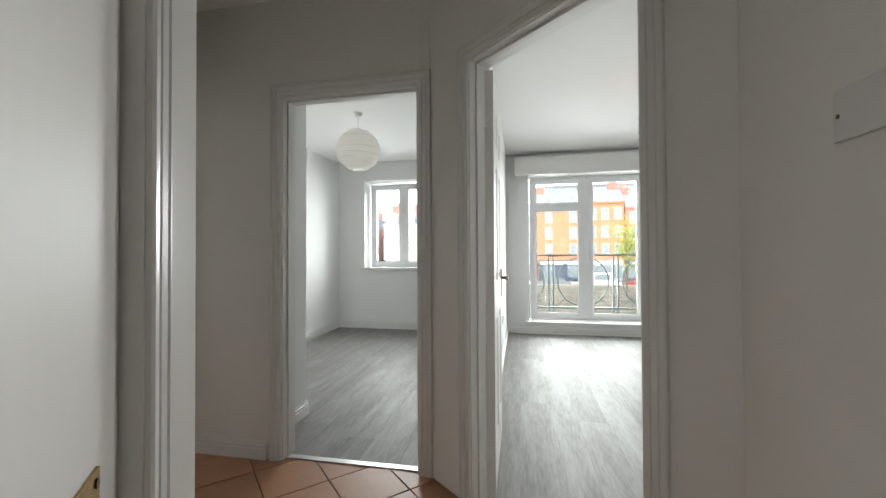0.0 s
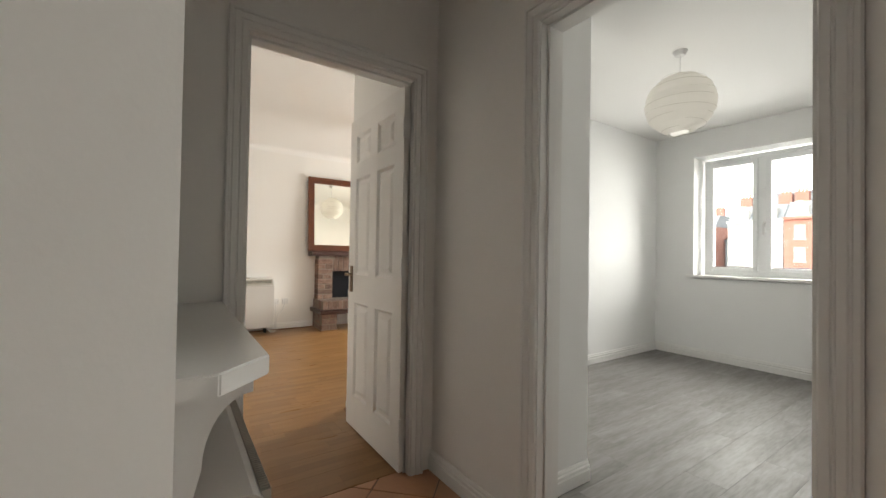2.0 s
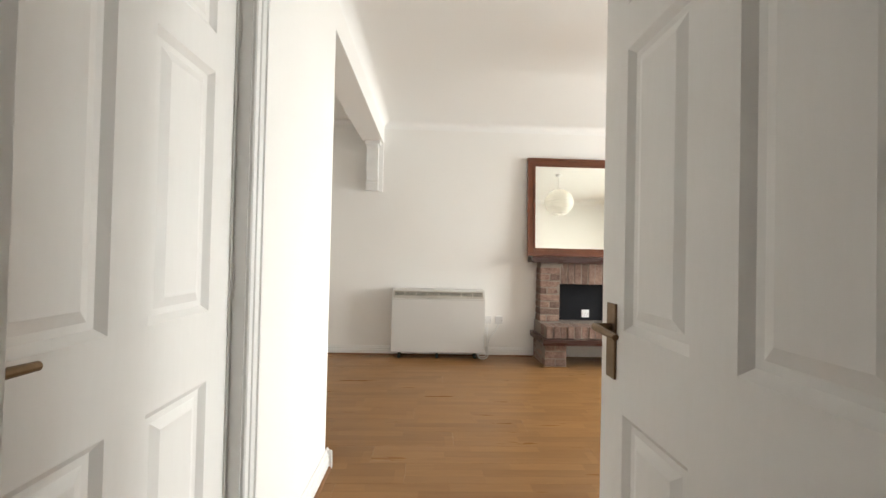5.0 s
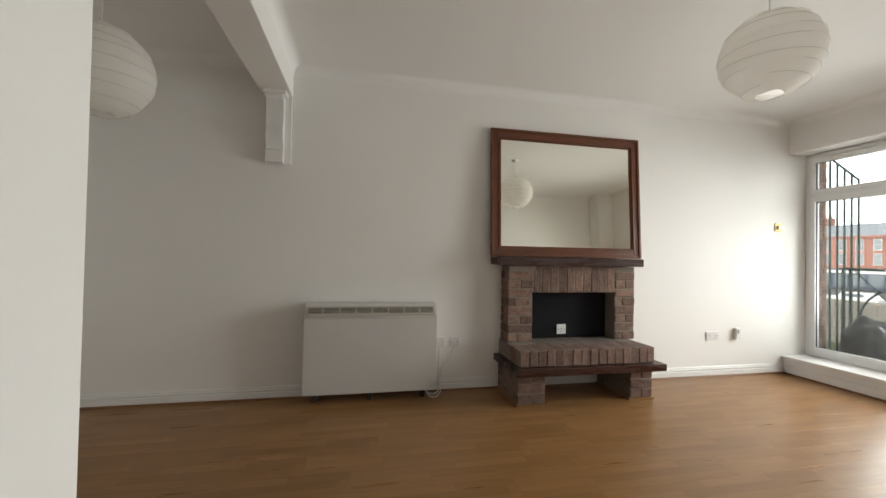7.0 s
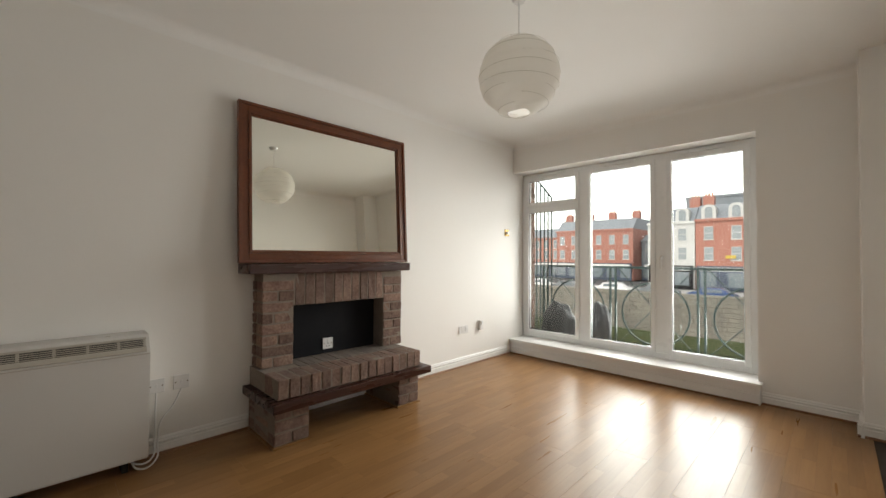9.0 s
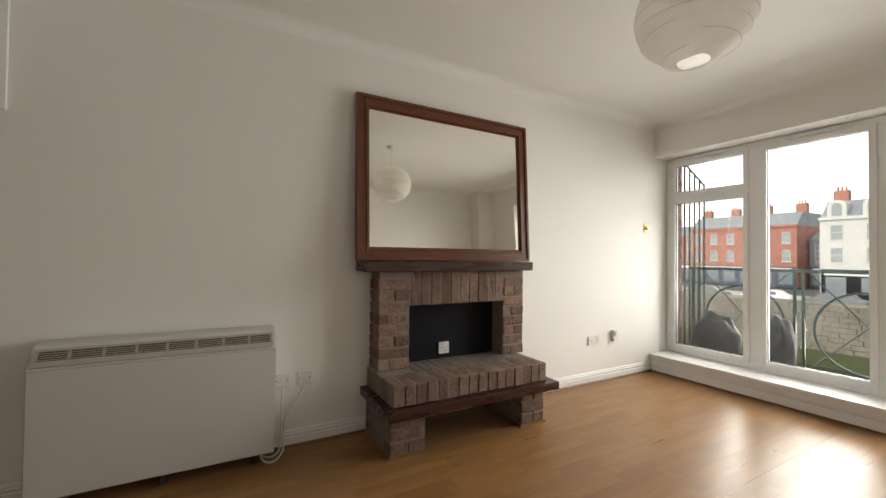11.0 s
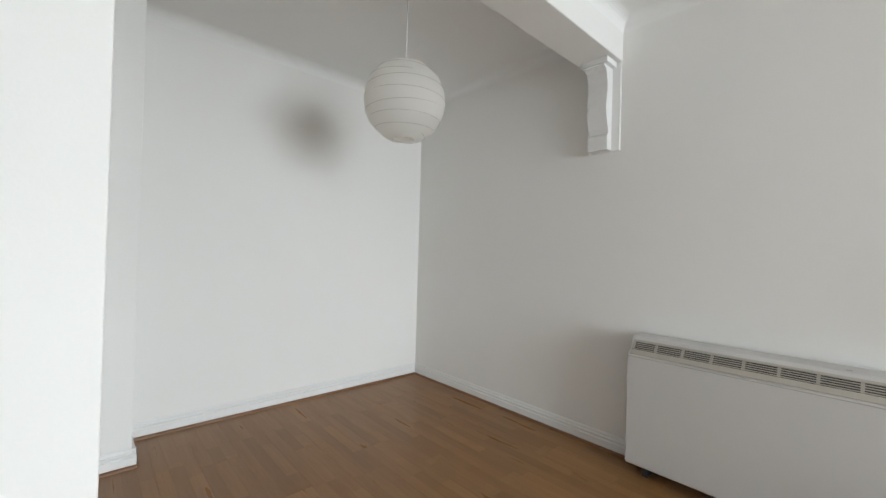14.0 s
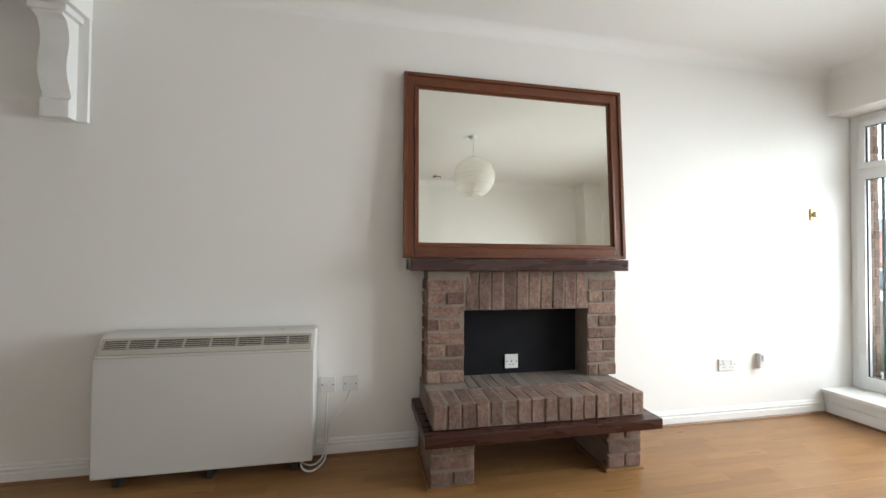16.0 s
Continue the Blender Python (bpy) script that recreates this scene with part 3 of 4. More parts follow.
block("front_board", [(0.32, 2.33, 6.13, 6.15, 2.25, HB - 0.07)], GLOSS, o, bevel=0.003)
block("end_board", [(0.32, 0.34, 6.151, FACE, 2.25, HB - 0.07)], GLOSS, o)
block("end_board", [(2.31, 2.33, 6.151, FACE, 2.25, HB - 0.07)], GLOSS, o)
block("top_board", [(0.341, 2.309, 6.151, FACE, HB - 0.09, HB - 0.071)], GLOSS, o)


# ---- fireplace ----
fp = thing("brick_fireplace", "red-brown brick fireplace with dark mahogany mantel and shelf", "fireplace")
FX = -5.77  # front of the surround
for core in ((W + 0.002, FX - 0.004, 3.115, 3.327, 0.43, 1.075), (W + 0.002, FX - 0.004, 4.119, 4.312, 0.43, 1.075), (W + 0.002, FX - 0.004, 3.327, 4.119, 0.848, 1.075),
             (W + 0.002, -5.461, 3.094, 4.266, 0.305, 0.4275), (W + 0.002, -5.49, 3.09, 3.312, 0.012, 0.245), (W + 0.002, -5.49, 4.064, 4.268, 0.012, 0.245)):
    block("mortar", [core], MORTAR, fp, "grey-brown mortar")
block("back_panel", [(W + 0.002, W + 0.03, 3.33, 4.116, 0.428, 0.843)], BLACKP, fp, "black painted back of the fire opening")
block("mantel", [(W + 0.002, -5.71, 3.005, 4.363, 1.08, 1.148)], MAHOG, fp, "dark mahogany mantel beam", bevel=0.005)
block("shelf", [(W + 0.002, -5.395, 3.045, 4.335, 0.247, 0.303)], MAHOG, fp, "dark glossy mahogany hearth shelf", bevel=0.006)
for y0, y1 in ((3.075, 3.325), (4.05, 4.28)):
    block("foot_strip", [(W + 0.002, -5.472, y0, y1, 0.0, 0.011)], OAK, fp, "pale wooden strip")
brick_meshes = {}


def brick(parent, x0, x1, y0, y1, z0, z1, material=BRICK):
    """One brick with worn, uneven edges."""
    key = (round(x1 - x0, 3), round(y1 - y0, 3), round(z1 - z0, 3), random.randrange(4), material.name)
    if key not in brick_meshes:
        bm = bmesh.new()
        box_into(bm, -(x1 - x0) / 2, (x1 - x0) / 2, -(y1 - y0) / 2, (y1 - y0) / 2, -(z1 - z0) / 2, (z1 - z0) / 2)
        bmesh.ops.bevel(bm, geom=bm.edges[:], offset=0.005, segments=1, affect="EDGES")
        for v in bm.verts:
            v.co += Vector((random.uniform(-1, 1), random.uniform(-1, 1), random.uniform(-1, 1))) * 0.0025
        brick_meshes[key] = mesh_of("brick", bm, material)
    o = new("brick", brick_meshes[key])
    o.parent = parent
    o.location = ((x0 + x1) / 2 + random.uniform(-0.003, 0.003), (y0 + y1) / 2, (z0 + z1) / 2)
    o.rotation_euler = (random.uniform(-0.012, 0.012), random.uniform(-0.01, 0.01), random.uniform(-0.012, 0.012))
    return o


def course(y0, y1, z0, z1, xf, cuts, back=0.105):
    """One course of a front from y0 to y1, divided at the fractions cuts."""
    e = [0.0] + list(cuts) + [1.0]
    for a, b in zip(e, e[1:]):
        brick(fp, xf - back, xf, y0 + (y1 - y0) * a + 0.005, y0 + (y1 - y0) * b - 0.005, z0 + 0.005, z1 - 0.005)


bh = 0.0755
z = 0.428
k = 0
while z + bh <= 1.08:
    for y0, y1 in ((3.105, 3.333), (4.117, 4.319)):
        course(y0, y1, z, z + bh, FX, () if k % 2 else (0.5,) if (k // 2) % 2 else (0.36,))
    brick(fp, W + 0.004, FX - 0.115, 3.104, 3.2, z + 0.005, z + bh - 0.005)
    brick(fp, W + 0.004, FX - 0.115, 4.22, 4.32, z + 0.005, z + bh - 0.005)
    z += bh
    k += 1
top_z = 1.078
n = 10
for i in range(n):  # soldier course over the opening
    a, b = 3.335 + (4.115 - 3.335) * i / n, 3.335 + (4.115 - 3.335) * (i + 1) / n
    brick(fp, FX - 0.12, FX + random.uniform(-0.002, 0.003), a + 0.004, b - 0.004, 0.848, top_z)
n = 16
for i in range(n):  # hearth: bricks on edge, their ends to the room
    a, b = 3.09 + (4.27 - 3.09) * i / n, 3.09 + (4.27 - 3.09) * (i + 1) / n
    brick(fp, -5.665, -5.455 + random.uniform(-0.004, 0.003), a + 0.004, b - 0.004, 0.307, 0.43, BRICKTOP if i % 5 == 9 else BRICK)
for i in range(13):
    a = 3.335 + 0.78 * i / 13
    brick(fp, W + 0.035, -5.673, a + 0.003, a + 0.78 / 13 - 0.003, 0.35, 0.431, BRICKTOP)
for y0, y1 in ((3.085, 3.318), (4.06, 4.273)):  # the two piers
    for j in range(3):
        z0 = 0.012 + j * 0.0783
        course(y0, y1, z0, z0 + 0.0783, -5.483, () if j == 1 else (0.5,))
        brick(fp, -5.82, -5.595, y0 + 0.005, y1 - 0.005, z0 + 0.005, z0 + 0.073)
        brick(fp, W + 0.004, -5.83, y0 + 0.005, y1 - 0.005, z0 + 0.005, z0 + 0.073)


# ---- mirror over the mantel: it stands on the mantel and leans back on the wall ----
mr = thing("wall_mirror", "large mirror in a reddish pine frame leaning on the mantel", "mirror", pose(-5.86, 2.975, 1.150, 0, -3.2, 0))
MW, MH, FWD = 1.452, 1.122, 0.092
bm = bmesh.new()


def moulded(bm, a, b, c, d, steps):
    """A frame from nested rectangular steps: (inset from, inset to, height)."""
    for i0, i1, x in steps:
        r = []
        for i in (i0, i1):
            r.append((a + i, b - i, c + i, d - i))
        (p0, p1, q0, q1), (s0, s1, t0, t1) = r
        box_into(bm, 0, x, p0, s0, q0, q1, 0.003)
        box_into(bm, 0, x, s1, p1, q0, q1, 0.003)
        box_into(bm, 0, x, s0, s1, q0, t0, 0.003)
        box_into(bm, 0, x, s0, s1, t1, q1, 0.003)


moulded(bm, 0, MW, 0, MH, [(0, 0.022, 0.040), (0.022, 0.066, 0.030), (0.066, 0.080, 0.036), (0.080, FWD, 0.022)])
part("frame", bm, FRAMEW, mr, "reddish-brown stained pine frame")
block("glass", [(0.008, 0.014, FWD - 0.01, MW - FWD + 0.01, FWD - 0.01, MH - FWD + 0.01)], MIRROR, mr, "silvered mirror glass")


# ---- heaters ----
def grille(o, m, length, n_groups, slots):
    """A louvred air outlet along the upper half of the sloping front, over a plain beige band."""
    bm, bd, bb = bmesh.new(), bmesh.new(), bmesh.new()
    box_into(bd, 0.008, length - 0.008, -0.001, 0.004, 0.034, 0.078)
    box_into(bb, 0.004, length - 0.004, -0.001, 0.007, 0.004, 0.033, 0.001)
    box_into(bb, 0.004, length - 0.004, -0.001, 0.007, 0.079, 0.092, 0.001)
    gap = length / n_groups
    for j in range(slots):
        z0 = 0.036 + 0.042 * j / slots
        box_into(bm, 0.01, length - 0.01, 0.003, 0.009, z0, z0 + 0.042 / slots * 0.38)
    for i in range(n_groups + 1):
        x = min(max(gap * i, 0.012), length - 0.012)
        box_into(bm, x - 0.006, x + 0.006, 0.003, 0.008, 0.034, 0.078)
    for b in (bm, bd, bb):
        bmesh.ops.transform(b, matrix=m, verts=b.verts[:])
    g = part("grille", bm, HEATG, o, "beige louvred air grille")
    part("grille_back", bd, SLOT_SHADE, g, "dark grille opening")
    part("grille_band", bb, HEATG, g, "plain beige band under the louvres")


ht = thing("storage_heater", "cream steel storage heater standing against the wall", "heater")
bm = bmesh.new()
prism_into(bm, [(W + 0.012, 0.072), (-5.748, 0.072), (-5.745, 0.08), (-5.745, 0.655), (-5.752, 0.662), (-5.806, 0.742), (-5.815, 0.752), (W + 0.012, 0.757)], "y", 1.475, 2.496)
bmesh.ops.bevel(bm, geom=[e for e in bm.edges if abs(e.verts[0].co.y - e.verts[1].co.y) < 1e-5], offset=0.004, segments=2, affect="EDGES")
part("casing", bm, HEAT, ht)
slope = Matrix(((0, math.sin(radians(55)), -math.cos(radians(55)) * 1.0, -5.748), (1, 0, 0, 1.475 + 0.012), (0, math.cos(radians(55)) * 0.7, math.sin(radians(55)), 0.660), (0, 0, 0, 1)))
grille(ht, slope, 0.997, 8, 4)
# feet coloured near-black to give the shade under the casing
for y in (1.56, 1.98, 2.40):
    block("foot", [(-5.93, -5.80, y - 0.014, y + 0.014, 0.0, 0.073)], SLOT_SHADE, ht)
bm = bmesh.new()
box_into(bm, -5.7455, -5.7435, 1.478, 2.493, 0.650, 0.6535)
part("seam", bm, HEATG, ht)
cyl = bmesh.new()
cyl_into(cyl, (-5.85, 2.32, 0.746), (-5.85, 2.32, 0.754), 0.012)
part("control_knob", cyl, HEATG, ht)

h2 = thing("hall_heater", "slim pale storage heater under the hall shelf", "heater")
bm = bmesh.new()
prism_into(bm, [(1.335, 0.09), (1.525, 0.09), (1.53, 0.10), (1.53, 0.55), (1.505, 0.60), (1.49, 0.61), (1.335, 0.615)], "x", -1.50, -0.80)
part("casing", bm, HEAT, h2)
bm = bmesh.new()
for i in range(60):
    x = -1.47 + 0.64 * i / 60
    box_into(bm, x, x + 0.005, 1.512, 1.5325, 0.540, 0.592)
part("grille", bm, HEATG, h2, "beige slotted grille")
for x in (-1.40, -0.90):
    block("foot", [(x - 0.015, x + 0.015, 1.365, 1.45, 0.0, 0.09)], HEATG, h2)


# ---- hall shelf and mirror ----
sh = thing("hall_shelf", "white gloss shelf with clipped corner on curved brackets", "shelf")
bm = bmesh.new()
prism_into(bm, [(-1.629, 1.323), (-0.60, 1.323), (-0.60, 1.405), (-0.69, 1.495), (-1.629, 1.497)], "z", 0.892, 0.93)
bmesh.ops.bevel(bm, geom=bm.edges[:], offset=0.003, segments=2, affect="EDGES")
part("board", bm, GLOSS, sh)
for x in (-0.75, -1.5):
    bm = bmesh.new()
    curve = [(1.323, 0.891), (1.475, 0.891), (1.475, 0.85)] + [(1.475 - 0.085 * math.sin(a), 0.85 - 0.13 * (1 - math.cos(a))) for a in [math.pi / 2 * i / 8 for i in range(1, 9)]] + [(1.375, 0.66), (1.323, 0.64)]
    prism_into(bm, curve, "x", x - 0.016, x + 0.016)
    part("bracket", bm, GLOSS, sh, "curved white bracket")
    block("wall_batten", [(x - 0.035, x + 0.035, 1.3235, 1.334, 0.60, 0.89)], GLOSS, sh, bevel=0.002)
hm = thing("hall_mirror", "frameless wall mirror with bright screw caps in the hall", "mirror")
bm = bmesh.new()
x0, x1, z0, z1, b = -1.455, -0.775, 0.945, 2.05, 0.03
o4 = [(x0, 1.328, z0), (x1, 1.328, z0), (x1, 1.328, z1), (x0, 1.328, z1)]
i4 = [(x0 + b, 1.3305, z0 + b), (x1 - b, 1.3305, z0 + b), (x1 - b, 1.3305, z1 - b), (x0 + b, 1.3305, z1 - b)]
k4 = [(p[0], 1.323, p[2]) for p in o4]
vo, vi, vk = ([bm.verts.new(p) for p in q] for q in (o4, i4, k4))
for j in range(4):
    bm.faces.new((vo[j], vo[(j + 1) % 4], vi[(j + 1) % 4], vi[j])), bm.faces.new((vk[j], vk[(j + 1) % 4], vo[(j + 1) % 4], vo[j]))
bm.faces.new(vi), bm.faces.new(vk)
bmesh.ops.recalc_face_normals(bm, faces=bm.faces[:])
part("glass", bm, MIRROR_H, hm)
block("edge", [(x1, x1 + 0.028, 1.3232, 1.3275, z0, z1)], BLACKP, hm, "dark mirror edge")
for x in (x0 + 0.08, x1 - 0.09):
    for z in (1.02, 1.97):
        bm = bmesh.new()
        cyl_into(bm, (x, 1.330, z), (x, 1.337, z), 0.009, 0.006)
        part("screw", bm, STEEL, hm, "chrome screw cap")


# ---- sockets and small wall fittings ----
def socket(m, w, label, gangs=1, kind="socket"):
    o = thing(kind, label, kind.replace("_", " "), m)
    block("plate", [(-w / 2, w / 2, 0, 0.009, -0.043, 0.043)], PLAST, o, bevel=0.003)
    if kind == "light_switch":
        block("rocker", [(-0.052, -0.030, 0.009, 0.014, -0.012, 0.020)], PLAST, o, bevel=0.002)
        gangs = 0
    elif gangs == 0:
        block("rocker", [(-0.006, 0.006, 0.009, 0.013, -0.010, 0.012)], PLAST, o, bevel=0.0015)
    for g in range(gangs):
        c = (g - (gangs - 1) / 2) * 0.066
        block("rocker", [(c - 0.006, c + 0.006, 0.009, 0.013, 0.012, 0.032)], PLAST, o, bevel=0.0015)
        block("pin_holes", [(c - 0.003, c + 0.003, 0.009, 0.0096, -0.004, 0.006), (c - 0.014, c - 0.007, 0.009, 0.0096, -0.022, -0.017), (c + 0.007, c + 0.014, 0.009, 0.0096, -0.022, -0.017)], SLOT_SHADE, o, "dark pin holes")
    for c in (-w / 2 + 0.012, w / 2 - 0.012):
        bm = bmesh.new()
        cyl_into(bm, (c, 0.0085, 0), (c, 0.0098, 0), 0.004)
        part("screw", bm, BRONZE, o)
    return o


def on_west(y, z):
    return basis(W, y, 0, -1) @ pose(0, 0, z)


socket(on_west(2.555, 0.41), 0.086, "white plastic fused switch beside the storage heater", 0)
socket(on_west(2.685, 0.41), 0.086, "white plastic fused switch beside the storage heater", 0)
socket(on_west(5.33, 0.40), 0.146, "white plastic double socket on the wall", 2)
socket(basis(W + 0.03, 3.672, 0, -1) @ pose(0, 0, 0.505), 0.086, "white socket on the black fire panel")
o = thing("phone_point", "small white plastic box on the wall", "wall box", on_west(5.62, 0.42))
block("case", [(-0.03, 0.03, 0, 0.032, -0.055, 0.055)], PLAST, o, bevel=0.006)
block("clip", [(-0.012, 0.012, 0.032, 0.040, 0.0, 0.045)], PLAST, o, bevel=0.003)
o = thing("thermostat", "small brass and cream thermostat plate", "thermostat", on_west(6.14, 1.507))
block("plate", [(-0.042, 0.042, 0, 0.008, -0.042, 0.042)], BRASS, o, bevel=0.003)
bm = bmesh.new()
cyl_into(bm, (0, 0.006, 0), (0, 0.028, 0), 0.022, 0.018)
part("dial", bm, PLAST, o, "cream dial")
socket(basis(0.93, 1.215, 0, 1) @ pose(0, 0, 1.365), 0.146, "white double light switch in the hall", 2, "light_switch")
socket(basis(0.20, 4.9, 0, -1) @ pose(0, 0, 0.42), 0.146, "white double socket near the balcony door", 2)
cb = thing("heater_cable", "white flex looping from the wall switches to the heater", "cable")
wire("flex", [(W + 0.012, 2.555, 0.37), (W + 0.03, 2.55, 0.25), (W + 0.05, 2.545, 0.10), (W + 0.10, 2.53, 0.03), (W + 0.13, 2.47, 0.02), (W + 0.11, 2.40, 0.07)], 0.005, PLAST, cb)
wire("flex", [(W + 0.012, 2.685, 0.37), (W + 0.025, 2.64, 0.28), (W + 0.04, 2.575, 0.20), (W + 0.05, 2.56, 0.09), (W + 0.13, 2.54, 0.02), (W + 0.17, 2.46, 0.012), (W + 0.10, 2.42, 0.07)], 0.005, PLAST, cb)


# ---- beam bracket ----
bk = thing("beam_bracket", "white painted scrolled timber bracket under the beam", "bracket")
prof = [(W + 0.001, 1.85), (W + 0.075, 1.85), (W + 0.078, 1.935), (W + 0.060, 1.95)]
for i in range(1, 17):
    u = i / 16
    prof.append((W + 0.062 + 0.05 * u + 0.018 * math.sin(u * 2 * math.pi - 0.4), 1.955 + 0.375 * u))
prof += [(W + 0.135, 2.345), (W + 0.135, 2.389), (W + 0.001, 2.389)]
bm = bmesh.new()
prism_into(bm, prof, "y", 1.15, 1.275)
part("scroll", bm, GLOSS, bk)
block("back_board", [(W + 0.001, W + 0.02, 1.13, 1.325, 1.845, 2.389)], GLOSS, bk, bevel=0.003)
block("cap", [(W + 0.021, W + 0.15, 1.135, 1.30, 2.355, 2.389)], GLOSS, bk, bevel=0.003)


# ---- lamps ----
def lantern(x, y, z, r, ceil, label, squash=0.94):
    """A paper globe with wire hoops, hanging on a flex from a ceiling rose."""
    o = thing("paper_lantern", label, "pendant lamp", pose(x, y, ceil), "paper lanterns")
    bm = bmesh.new()
    rings, seg = 40, 48
    rows = []
    for i in range(rings + 1):
        a = radians(16) + (math.pi - radians(32)) * i / rings
        wob = 1 - 0.013 * (0.5 - 0.5 * math.cos(2 * math.pi * i / 4))
        rows.append([bm.verts.new((r * wob * math.sin(a) * math.cos(t) * (1 + 0.006 * math.sin(5 * t + i)), r * wob * math.sin(a) * math.sin(t), z - ceil + r * squash * math.cos(a) + 0.004 * math.sin(3 * t + i * 0.7))) for t in [2 * math.pi * j / seg for j in range(seg)]])
    for i in range(rings):
        for j in range(seg):
            bm.faces.new((rows[i][j], rows[i + 1][j], rows[i + 1][(j + 1) % seg], rows[i][(j + 1) % seg]))
    part("shade", bm, PAPER, o, "white rice-paper globe", smooth=True)
    for i in range(0, rings + 1, 4):
        bm = bmesh.new()
        vs = rows_xyz(r, squash, z - ceil, i, rings)
        for j in range(36):
            t0, t1 = 2 * math.pi * j / 36, 2 * math.pi * (j + 1) / 36
            w = 0.012 * math.sin(i * 1.9)
            cyl_into(bm, (vs[0] * math.cos(t0), vs[0] * math.sin(t0), vs[1] + w * math.sin(t0 + i)), (vs[0] * math.cos(t1), vs[0] * math.sin(t1), vs[1] + w * math.sin(t1 + i)), 0.0011, n=4)
        part("hoop", bm, WIRE, o, "thin wire hoop")
    bm = bmesh.new()
    cyl_into(bm, (0, 0, z - ceil + 0.02), (0, 0, -0.01), 0.003, n=8)
    part("flex", bm, PLAST, o)
    bm = bmesh.new()
    cyl_into(bm, (0, 0, -0.032), (0, 0, 0), 0.03, 0.048, 24)
    part("ceiling_rose", bm, PLAST, o)
    bm = bmesh.new()
    cyl_into(bm, (0, 0, z - ceil - 0.05), (0, 0, z - ceil + 0.05), 0.018)
    part("bulb_holder", bm, PLAST, o)
    return o


def rows_xyz(r, squash, dz, i, rings):
    a = radians(16) + (math.pi - radians(32)) * i / rings
    return (r * math.sin(a) * 1.001, dz + r * squash * math.cos(a))


lantern(-4.24, 3.89, 2.19, 0.22, H, "large white rice-paper globe lantern hanging in the living room")
lantern(-4.79, 0.655, 2.0, 0.22, H, "white rice-paper globe lantern hanging in the dining end", 0.98)
lantern(-1.216, 4.245, 2.205, 0.222, HB, "white rice-paper globe lantern hanging in the bedroom")
lp = thing("drum_pendant", "lit dark perforated drum lampshade with glowing orange lining", "pendant lamp", pose(1.52, 4.0, HB))
bm, bg = bmesh.new(), bmesh.new()
for ring in range(6):
    for j in range(14):
        t0 = 2 * math.pi * (j + 0.5 * (ring % 2)) / 14
        zz = -0.30 - ring * 0.06
        for t, wd, z0, z1 in ((t0, 0.20, zz - 0.016, zz), (t0, 0.085, zz - 0.06, zz - 0.016)):
            box_into(bm, 0.138, 0.142, -0.155 * wd * 1.1, 0.155 * wd * 1.1, z0, z1, m=pose(0, 0, 0, 0, 0, math.degrees(t)))
            if wd > 0.1:
                box_into(bm, 0.138, 0.142, -0.155 * wd * 1.1, 0.155 * wd * 1.1, z0, z1, m=pose(0, 0, 0, 0, 0, math.degrees(t) + 180 / 14))
part("shade", bm, SHADE, lp, "dark bronze perforated drum")
cyl_into(bg, (0, 0, -0.645), (0, 0, -0.31), 0.130, n=32)
part("lining", bg, SHADEGLOW, lp, "glowing orange lining")
bm = bmesh.new()
cyl_into(bm, (0, 0, -0.31), (0, 0, -0.01), 0.003, n=8)
cyl_into(bm, (0, 0, -0.03), (0, 0, 0), 0.03, 0.045, 20)
part("flex", bm, PLAST, lp)


# ---- smoke detector ----
sd = thing("smoke_detector", "round white smoke detector on the living room ceiling", "smoke detector", pose(-2.86, 3.75, H))
bm = bmesh.new()
cyl_into(bm, (0, 0, -0.035), (0, 0, 0), 0.045, 0.055, 28)
part("case", bm, PLAST, sd)
bm = bmesh.new()
cyl_into(bm, (0, 0, -0.026), (0, 0, -0.018), 0.0525, 0.0535, 28)
part("vent_ring", bm, SLOT_SHADE, sd, "dark vent slots")


# ---- balcony railings ----
def railing(name, x_from, panels, y, ztop, zc, r, label):
    o = thing(name, label, "railing")
    pitch = 0.94
    xe = x_from + pitch * panels
    block("top_rail", [(x_from - 0.06, xe + 0.06, y - 0.022, y + 0.022, ztop - 0.03, ztop)], RAIL, o, bevel=0.004)
    block("bottom_rail", [(x_from - 0.06, xe + 0.06, y - 0.015, y + 0.015, zc - r - 0.05, zc - r - 0.025)], RAIL, o)
    for i in range(panels + 1):
        for dx in (-0.033, 0.033):
            block("post", [(x_from + pitch * i + dx - 0.011, x_from + pitch * i + dx + 0.011, y - 0.011, y + 0.011, -0.2, ztop - 0.03)], RAIL, o)
    for i in range(panels):
        c = x_from + pitch * (i + 0.5)
        bm = bmesh.new()
        torus_into(bm, (c, y, zc), r, 0.011)
        part("ring", bm, RAIL, o, smooth=True)
        for s in (-1, 1):
            bm = bmesh.new()
            cyl_into(bm, (c - s * 0.40, y + 0.006 * s, zc - r - 0.03), (c + s * 0.40, y + 0.006 * s, ztop - 0.03), 0.006, n=8)
            part("cross_bar", bm, RAIL, o)
    return o


railing("balcony_railing", -5.92, 4, 7.05, 1.10, 0.55, 0.36, "dark green metal balcony railing with rings and crosses")
railing("room_railing", -0.08, 3, 6.78, 1.13, 0.72, 0.37, "dark metal railing with rings before the balcony door")
o = thing("side_screen", "tall dark green metal bars closing the balcony's end", "screen")
for i in range(5):
    bm = bmesh.new()
    cyl_into(bm, (-5.90, 6.78 + i * 0.10, -0.2), (-5.90, 6.78 + i * 0.10, 2.28 - 0.05 * i), 0.010)
    part("bar", bm, RAIL, o)
bm = bmesh.new()
cyl_into(bm, (-5.90, 6.76, 2.28), (-5.90, 7.18, 2.06), 0.011)
part("top_bar", bm, RAIL, o)
